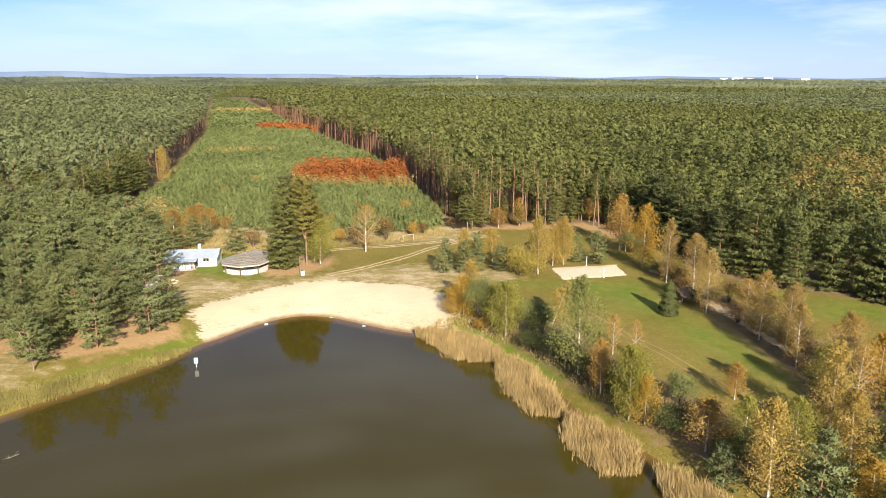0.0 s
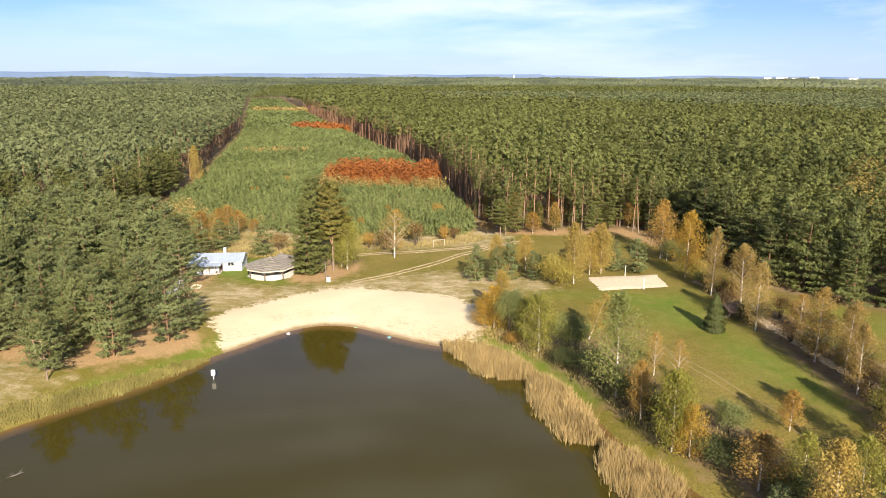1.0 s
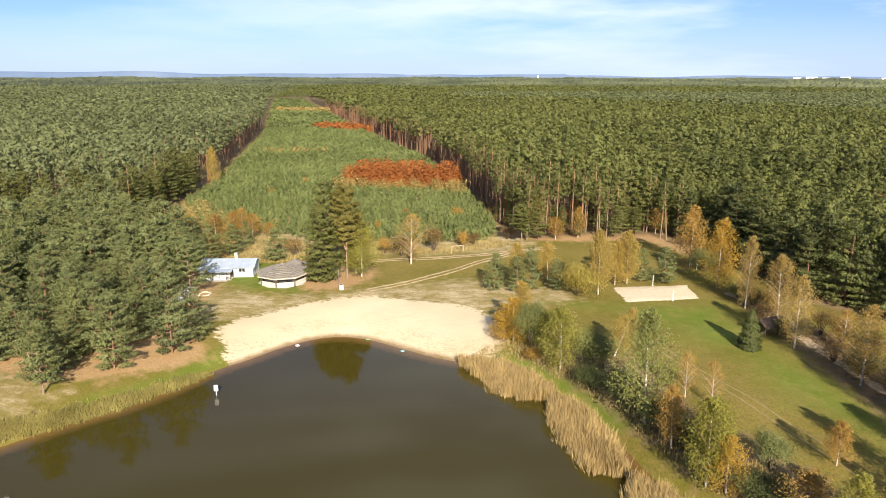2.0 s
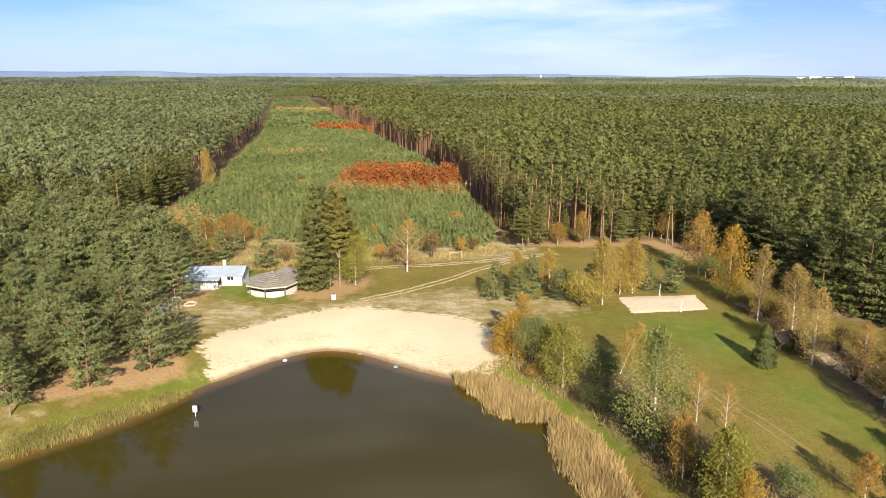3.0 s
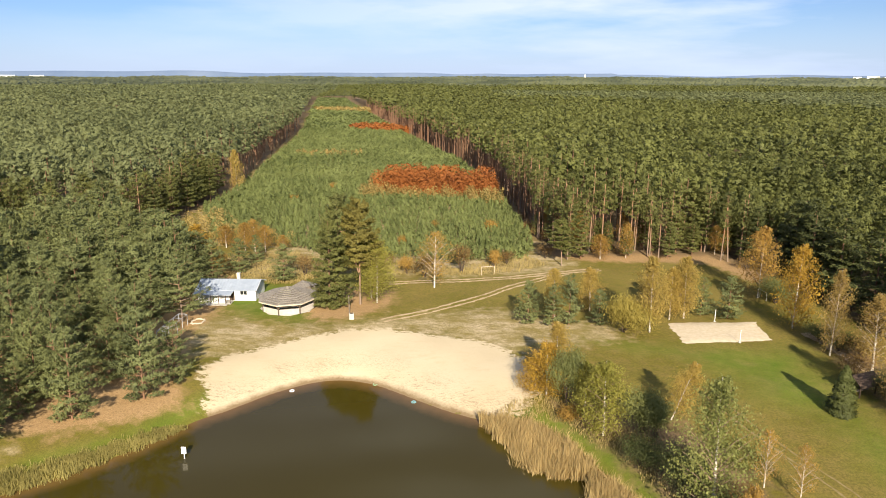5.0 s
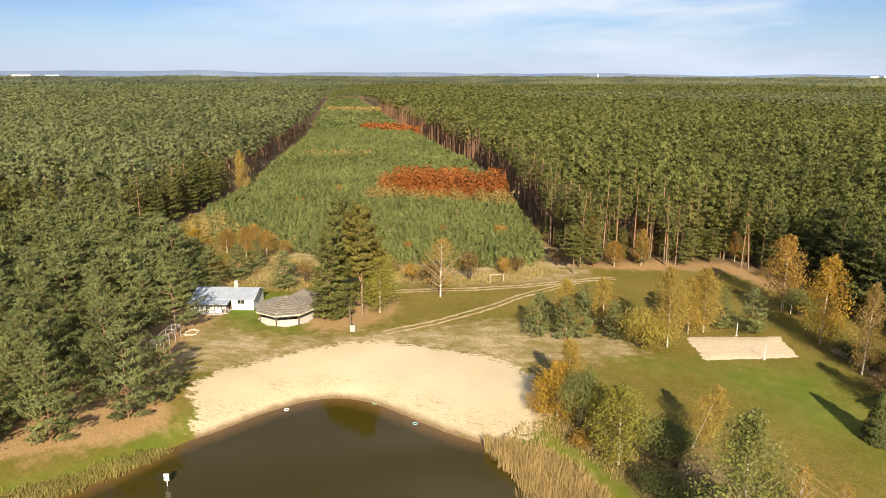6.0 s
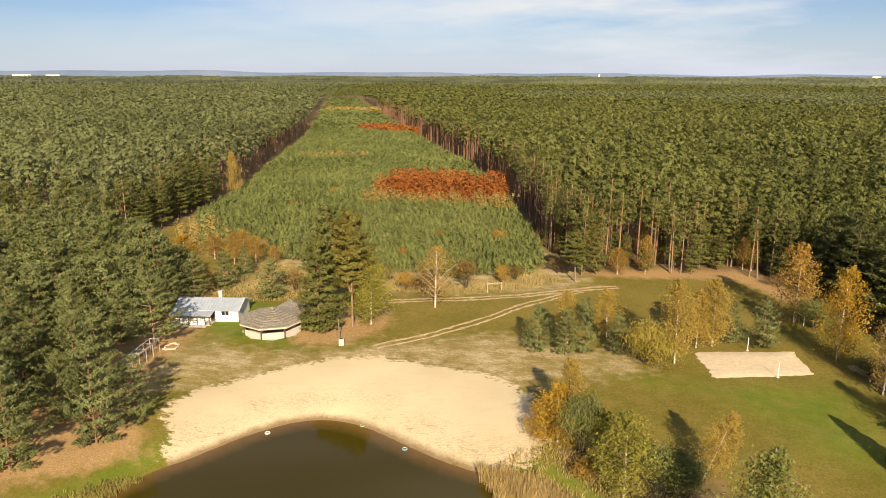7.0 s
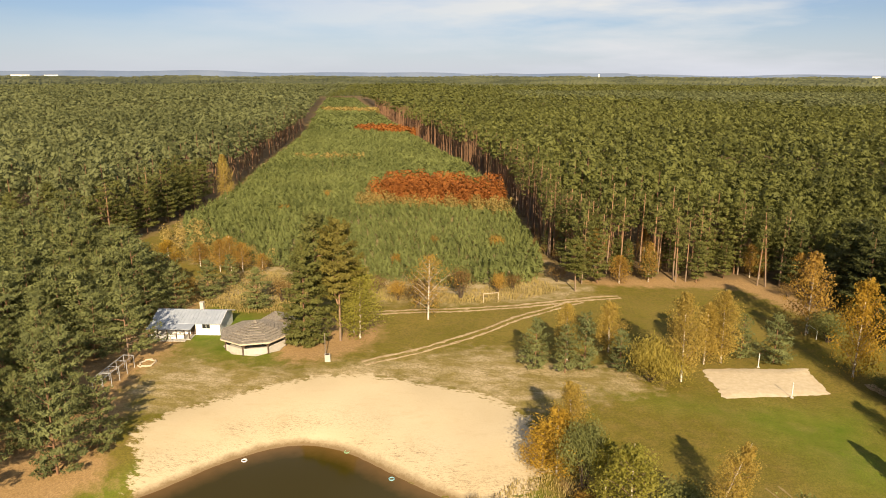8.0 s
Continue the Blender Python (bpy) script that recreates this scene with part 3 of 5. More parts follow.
# woods beyond reach of single crowns, up to the skyline
rng = np.random.default_rng(8)
rad = 1450 * (4850 / 1450) ** np.linspace(0, 1, 46)
ang = np.radians(np.linspace(-56, 52, 860))
RR, AA = np.meshgrid(rad, ang, indexing="ij")
fx, fy = RR * np.sin(AA) - 60, RR * np.cos(AA)
stands = np.round(2 * np.sin(fx * 0.0061 + 2 * np.sin(fy * 0.0023)) * np.sin(fy * 0.0073 + np.sin(fx * 0.003)))
fz = 11 + 6.5 * rng.random(RR.shape) ** 0.7 + 3.5 * stands + np.clip(RR - 1600, 0, None) / 3300 * 7
fz = np.where(rng.random(RR.shape) < 0.06, fz - 6, fz)
fz[0] -= 15
na = len(ang)
fo = np.array([i * na + j for i in range(len(rad) - 1) for j in range(na - 1)])
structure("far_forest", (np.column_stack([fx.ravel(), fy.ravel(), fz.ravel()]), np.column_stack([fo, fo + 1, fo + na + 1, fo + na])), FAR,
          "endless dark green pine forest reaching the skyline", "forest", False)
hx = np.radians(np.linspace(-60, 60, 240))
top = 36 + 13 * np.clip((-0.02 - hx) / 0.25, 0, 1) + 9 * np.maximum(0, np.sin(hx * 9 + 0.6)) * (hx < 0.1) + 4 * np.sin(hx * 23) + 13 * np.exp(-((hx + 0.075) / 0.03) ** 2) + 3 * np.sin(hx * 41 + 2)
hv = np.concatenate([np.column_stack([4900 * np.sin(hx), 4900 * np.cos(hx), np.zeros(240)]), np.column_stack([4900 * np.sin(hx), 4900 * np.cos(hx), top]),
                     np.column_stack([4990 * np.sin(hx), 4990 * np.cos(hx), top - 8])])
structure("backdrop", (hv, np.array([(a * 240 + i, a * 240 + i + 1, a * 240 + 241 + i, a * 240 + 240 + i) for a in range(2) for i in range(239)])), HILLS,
          "low hills along the skyline, coloured blue for haze", "hills", True)

# ---- trees ----


def bowed(h, rng, bend=0.03, n=7):
    """Points of a trunk with a slight bow."""
    t = np.linspace(0, 1, n)
    a, b = rng.normal(0, bend * h, 2)
    return np.column_stack([a * np.sin(t * 2.6) * t, b * np.sin(t * 2.2) * t, t * h])


def at_height(p, z):
    return np.array([np.interp(z, p[:, 2], p[:, 0]), np.interp(z, p[:, 2], p[:, 1]), z])


def pine_shape(h, r, low, rng, size=0.42, per=9, step=0.070, fork=False, limbs=0.5, slim=0.36, dome=1.5, sag=0.0, shoots=1.9, base=0.72):
    """Trunk with whorls of branches that turn up at their ends, and a fan of needle tufts on each branch."""
    p = bowed(h, rng, 0.02)
    wood_parts = [tube(p, np.linspace(0.009 * h + 0.05, 0.02, 7), 7)]
    if fork:
        o = at_height(p, 0.30 * h)
        wood_parts.append(tube([o, o + [0.5, 0.1, 0.8], o + [1.0, 0.1, 2.6], o + [1.3, 0.2, 0.4 * h]], [0.19, 0.16, 0.13, 0.04], 6))
    c, nr, al, sz = [], [], [], []
    up = np.array([0, 0, 1.0])
    z, k = low * h, 0
    lop = rng.uniform(0, 2 * np.pi)
    while z < h * 0.985:
        f = (z - low * h) / (h - low * h)
        reach = r * (min(1, base + 1.3 * f) * (1 - f ** dome) ** 0.8 + 0.06) * rng.uniform(0.86, 1.10)
        count = max(3, int(round(6.2 - 2.4 * f)))
        for j in range(count):
            if rng.random() < 0.10:
                continue
            a = 2 * np.pi * (j + 0.37 * k) / count + rng.normal(0, 0.25)
            L = reach * rng.uniform(0.66, 1.16) * (1 + 0.14 * np.cos(a - lop))
            o = at_height(p, z + rng.normal(0, 0.12))
            out = np.array([np.cos(a), np.sin(a), 0])
            side = np.array([-np.sin(a), np.cos(a), 0])
            rise = 0.02 + 0.75 * f ** 1.5 - sag * (1 - f) + rng.normal(0, 0.07)
            if L > 0.9 and rng.random() < limbs:
                wood_parts.append(tube([o, o + (out + up * rise) * L * 0.5, o + (out + up * (rise + 0.12)) * L * 0.85], [0.016 * L + 0.02, 0.011 * L + 0.012, 0.008], 3, False))
            n = max(3, int(round(L * shoots)) + 2)
            u = 1 - 0.72 * ((np.arange(n) + rng.random(n) * 0.6) / n) ** 0.9
            way = np.where(np.arange(n) % 2 == 0, 1.0, -1.0) * rng.uniform(0.25, 1.0, n)
            way[0] = 0
            spread_w = (0.10 + 0.42 * np.sqrt(np.clip(1 - u, 0, 1)) * u) * L
            q = o + np.outer(L * u, out) + np.outer(way * spread_w, side) + np.outer(L * u * rise + 0.10 * L * u * u, up)
            q += rng.normal(0, 0.06, q.shape)
            d = out * 0.8 + np.outer(way, side) * 0.6 + up * (0.40 + 0.5 * f)
            d = np.repeat(d, per, 0)
            q = np.repeat(q, per, 0) + d * rng.uniform(-0.25, 0.75, (n * per, 1)) * size + rng.normal(0, 0.34 * size, (n * per, 3)) * [1.2, 1.2, 0.65]
            c.append(q)
            nr.append(out * 0.55 + up * 0.55 + rng.normal(0, 0.48, q.shape))
            al.append(d)
            sz.append(rng.uniform(0.75, 1.35, n * per) * size)
        z += (step * h if h > 9 else 0.62) * rng.uniform(0.8, 1.2)
        k += 1
    return join(wood_parts), leaves(np.concatenate(c), np.concatenate(nr), np.concatenate(sz), rng, slim, np.concatenate(al))


def broad_shape(h, r, low, rng, count=1500, size=0.3, droop=0.5, limbs=16, lean=0.0, twigs=0, narrow=1.0):
    """Trunk with rising limbs, and loose sprays of small leaves round their ends."""
    p = bowed(h, rng, 0.02)
    p[:, 0] += lean * p[:, 2]
    wood_parts = [tube(p, np.linspace(0.011 * h + 0.03, 0.012, 7), 6)]
    c, nr = [], []
    each = max(4, count // (limbs * 4))
    for i in range(limbs):
        f = (i + rng.random()) / limbs
        z = h * (low + (0.97 - low) * f)
        a = 2.4 * i + rng.normal(0, 0.4)
        L = r * (np.sin(np.pi * min(1, 0.30 + 0.70 * f ** 0.85)) ** 0.9 + 0.12) * rng.uniform(0.75, 1.15)
        rise = (0.75 + 0.5 * f) / narrow
        o = at_height(p, z - rise * L * 0.45)
        d = np.array([np.cos(a), np.sin(a), rise])
        end = o + d * L
        end[2] = min(end[2], h * 1.01)
        mid_p = o + (end - o) * 0.5 + [0, 0, 0.08 * L]
        wood_parts.append(tube([o, mid_p, end], [0.012 * L + 0.025, 0.008 * L + 0.015, 0.008], 4, False))
        for m in range(twigs):
            u = rng.uniform(0.35, 1.0)
            s = o + (end - o) * u
            e = s + np.array([rng.normal(0, 0.35), rng.normal(0, 0.35), rng.uniform(0.05, 0.5)]) * L * 0.55
            wood_parts.append(tube([s, e], [0.016, 0.006], 3, False))
        for m in range(4):
            u = 0.42 + 0.62 * m / 3
            q = o + (end - o) * u
            sp = 0.22 * L * (1.15 - 0.25 * m / 3) + 0.10
            off = rng.normal(0, 1, (each, 3)) * [sp, sp, sp * (0.8 + droop * 0.6)]
            off[:, 2] -= droop * np.abs(off[:, 2]) * 0.8
            c.append(q + off)
            nr.append(off / sp * 0.7 + rng.normal(0, 0.7, (each, 3)) + [0, 0, 0.35])
    c, nr = np.concatenate(c), np.concatenate(nr)
    keep = c[:, 2] > 0.15
    return wood_parts[0], leaves(c[keep], nr[keep], rng.uniform(0.7, 1.35, keep.sum()) * size, rng, 0.75), join(wood_parts[1:])


def bush_shape(h, r, rng, count=1100, size=0.3, droop=0.3, stems=7, hang=False):
    """Several stems from one stool, leafy to the ground."""
    wood_parts, c, nr = [], [], []
    clumps = stems * 4
    for i in range(stems):
        a = 2 * np.pi * i / stems + rng.normal(0, 0.3)
        L = rng.uniform(0.35, 0.95) * r
        end = np.array([np.cos(a) * L, np.sin(a) * L, h * rng.uniform(0.72, 0.98) * (1 - 0.28 * (L / r) ** 2)])
        m = end * [0.45, 0.45, 0.55]
        wood_parts.append(tube([(np.cos(a) * 0.15, np.sin(a) * 0.15, 0), m, end], [0.05 + 0.008 * h, 0.035, 0.01], 5, False))
        for k in range(4):
            u = 0.3 + 0.7 * k / 3
            q = m * (1 - u) * 1.1 + end * u
            q[:2] += rng.normal(0, 0.22 * r, 2)
            sp = 0.26 * r * rng.uniform(0.8, 1.25) + 0.1
            n = count // clumps
            off = rng.normal(0, 1, (n, 3)) * [sp, sp, sp * 0.95]
            off[:, 2] -= droop * np.abs(off[:, 2])
            c.append(q + off)
            nr.append(off / sp * 0.9 + rng.normal(0, 0.55, (n, 3)) + [0, 0, 0.3])
    c, nr = np.concatenate(c), np.concatenate(nr)
    keep = (c[:, 2] > 0.08) & (c[:, 2] < h * 1.05)
    down = np.array([[0, 0, -1.6]]) + nr[keep] * 0.5 if hang else None
    return join(wood_parts), leaves(c[keep], nr[keep], rng.uniform(0.7, 1.3, keep.sum()) * size, rng, 0.3 if hang else 0.7, down)


def cone_shape(h, r, count, size, rng):
    """Dense evergreen cone, leafy to the ground."""
    u = rng.random(count) ** 1.25
    a = rng.uniform(0, 2 * np.pi, count)
    tier = 0.86 + 0.14 * np.sin(u * 34 + a)
    rad = r * (1 - u) ** 0.62 * tier * np.sqrt(rng.uniform(0.55, 1.05, count)) * (1 + 0.10 * np.sin(3 * a + 5 * u))
    c = np.column_stack([np.cos(a) * rad, np.sin(a) * rad, 0.25 + (h - 0.3) * u])
    out = np.column_stack([np.cos(a), np.sin(a), 0.45 + 0 * a])
    return tube(bowed(h * 0.97, rng, 0.005), np.linspace(0.13, 0.02, 7), 6), leaves(c, out + rng.normal(0, 0.4, (count, 3)), rng.uniform(0.7, 1.35, count) * size, rng, 0.3, out + [0, 0, 0.5])


KINDS = {
    # kind: (name, bark, leaf, label, how many patterns, height, width, maker)
    "pine": ("pine_tree", BARK_RED, PINE, "tall green Scots pine with a bare orange trunk", 3, 20, 8, lambda g: pine_shape(20, 4.0, 0.42, g, 0.60, 12, 0.046, False, 0.5, 0.42, 2.6, 0.0, 2.0, 0.6)),
    "pine_grove": ("pine_tree", BARK, PINE_BLUE, "bushy green pine branched almost to the ground", 6, 12, 8.6, lambda g: pine_shape(12, 4.3, 0.07, g, 0.42, 12, 0.088, False, 0.5, 0.36, 1.9, 0.0, 2.2)),
    "pine_young": ("pine_tree", BARK, PINE_BLUE, "small bushy green pine in the clearing", 4, 8, 5.6, lambda g: pine_shape(8, 2.8, 0.10, g, 0.36, 9, 0.07, False, 0.5, 0.38, 1.4)),
    "pine_fork": ("pine_tree", BARK_RED, PINE_WARM, "tall Scots pine with a forked orange trunk", 1, 20, 8, lambda g: pine_shape(20, 4.2, 0.38, g, 0.50, 20, 0.040, True, 0.5, 0.42, 2.6, 0.0, 2.4, 0.65)),
    "fir": ("pine_tree", BARK, PINE, "dense dark green pine with branches down to the litter", 1, 17.4, 8.6, lambda g: pine_shape(17.4, 4.4, 0.03, g, 0.46, 13, 0.044, False, 0.3, 0.38, 1.8, 0.15, 2.2)),
    "juniper": ("spruce_tree", BARK_DARK, JUNIPER, "dense dark spruce standing alone on the meadow", 1, 7.6, 4.2, lambda g: cone_shape(7.6, 2.0, 4200, 0.42, g)),
    "birch_gold": ("birch_tree", BIRCH, GOLD, "birch with a white trunk and golden autumn leaves", 5, 12, 5.2, lambda g: broad_shape(12, 2.3, 0.16, g, 7500, 0.21, 0.7, 36, 0, 2)),
    "birch_orange": ("birch_tree", BIRCH, ORANGE, "birch with thinning orange autumn leaves", 3, 8, 4.6, lambda g: broad_shape(8, 2.0, 0.22, g, 4300, 0.175, 0.6, 26, 0, 2)),
    "birch_yellow": ("birch_tree", BIRCH, YELLOW, "birch with bright yellow autumn leaves", 3, 10, 5.0, lambda g: broad_shape(10, 2.5, 0.10, g, 6500, 0.20, 0.7, 30)),
    "birch_green": ("aspen_tree", BIRCH, LIME, "slender tree with a pale trunk and yellow-green leaves", 4, 10, 5.0, lambda g: broad_shape(10, 2.3, 0.12, g, 7500, 0.19, 0.3, 36, 0, 2)),
    "aspen_grey": ("aspen_tree", BIRCH, ASPEN, "tall aspen with a pale trunk and grey-green leaves", 1, 12, 5.6, lambda g: broad_shape(12, 2.7, 0.10, g, 8500, 0.185, 0.2, 46, 0, 2)),
    "birch_thin": ("birch_tree", BIRCH, THIN_GOLD, "birch with a white trunk and thinning brownish gold leaves", 4, 12, 5.2, lambda g: broad_shape(12, 2.2, 0.16, g, 6200, 0.185, 0.6, 36, 0, 3)),
    "birch_bare": ("birch_tree", BIRCH, ORANGE, "almost bare birch with white trunk and few orange leaves", 3, 8, 4.0, lambda g: broad_shape(8, 2.2, 0.2, g, 2200, 0.16, 0.4, 24, 0, 5)),
    "willow_yellow": ("willow_bush", BARK_DARK, STRAW_LEAF, "rounded drooping willow with straw yellow leaves", 2, 6.8, 6.8, lambda g: bush_shape(6.8, 3.4, g, 9000, 0.42, 0.5, 11, True)),
    "willow_grey": ("willow_bush", BARK_DARK, SALLOW, "grey-green willow bush near the shore", 3, 6, 4.6, lambda g: bush_shape(6, 2.3, g, 7000, 0.18, 0.3, 10)),
    "willow_dark": ("alder_bush", BARK_DARK, DARKLEAF, "dark green alder thicket on the bank", 2, 6, 6, lambda g: bush_shape(6, 3.0, g, 6500, 0.20, 0.2, 10)),
    "bush_orange": ("autumn_bush", BARK_DARK, ORANGE, "small bush with orange autumn leaves", 2, 4, 3.4, lambda g: bush_shape(4, 1.7, g, 1500, 0.24, 0.1, 6)),
    "bush_brown": ("autumn_bush", BARK_DARK, BROWN, "brown thinning shrub beside the young plantation", 3, 5, 4.4, lambda g: bush_shape(5, 2.2, g, 1500, 0.22, 0.1, 8)),
}
KINDS["pine_back"] = ("pine_tree", BARK, PINE_BLUE, "bushy green pine in the dense grove", 4, 12, 8.6, lambda g: pine_shape(12, 4.3, 0.10, g, 0.54, 8, 0.092, False, 0.2, 0.42, 1.9, 0.0, 1.8))
KINDS["pine_edge"] = ("pine_tree", BARK, PINE, "pine on the rim of the forest with low green branches", 4, 15, 6, lambda g: pine_shape(15, 3.3, 0.16, g, 0.54, 8, 0.075, False, 0.3, 0.42, 1.9, 0.05, 1.8))
KINDS["pine_shade"] = ("pine_tree", BARK, PINE_SHADED, "pine on the forest rim with drooping low branches, needles darkened as shade", 4, 15, 6, lambda g: pine_shape(15, 3.3, 0.12, g, 0.54, 8, 0.075, False, 0.2, 0.42, 1.8, 0.1, 1.8))
KINDS["pine_low"] = ("pine_tree", BARK, PINE_MID, "broad green pine on the forest rim, branched to the ground", 4, 15, 8, lambda g: pine_shape(15, 4.0, 0.06, g, 0.52, 9, 0.074, False, 0.2, 0.42, 1.9, 0.05, 1.8))
KINDS["pine_bare"] = ("pine_tree", BARK_RED, PINE_BLUE, "broad pine with a bare lower trunk beside the climbing frame", 1, 12, 8.6, lambda g: pine_shape(12, 4.3, 0.20, g, 0.42, 13, 0.080, False, 0.6, 0.36, 2.0, 0.0, 2.2))
KINDS["pine_open"] = ("pine_tree", BARK_RED, PINE_BLUE, "bushy pine with bare forked lower trunks on the bank", 1, 10, 7.6, lambda g: pine_shape(10, 3.9, 0.26, g, 0.44, 9, 0.06, True, 0.5, 0.36, 1.9))
SHAPES = {}


def plant(kind, x, y, h, w, turn=0.0, lean=0.0, which=None):
    """One tree of a kind, on the ground at x, y, h metres high and w wide."""
    name, bark, leaf, label, patterns, h0, w0, maker = KINDS[kind]
    k = int(abs(x * 7.3 + y * 3.1)) % patterns if which is None else which
    if (kind, k) not in SHAPES:
        stem, crown, *rest = maker(np.random.default_rng(100 + 17 * k + len(kind) * 31 + patterns))
        SHAPES[kind, k] = [("trunk", mesh_of("trunk", *stem, bark, True)), ("crown", mesh_of("crown", *crown, leaf))]
        SHAPES[kind, k] += [("branch_spray", mesh_of("branch_spray", *b, TWIG_PALE if kind in ("birch_bare", "birch_thin") else TWIG, True)) for b in rest]
    s = Matrix.Diagonal((w / w0, w / w0, h / h0, 1))
    ob = new(name)
    ob.empty_display_size = 0.3
    ob.matrix_basis = pose(x, y, on_ground(x, y) - 0.04, 0, lean, turn) @ s
    for part_name, me in SHAPES[kind, k]:
        child = new(part_name, me)
        child.parent = ob
    tagged(ob, label, "bush" if "bush" in name else "tree", "trees of the clearing")
    return ob


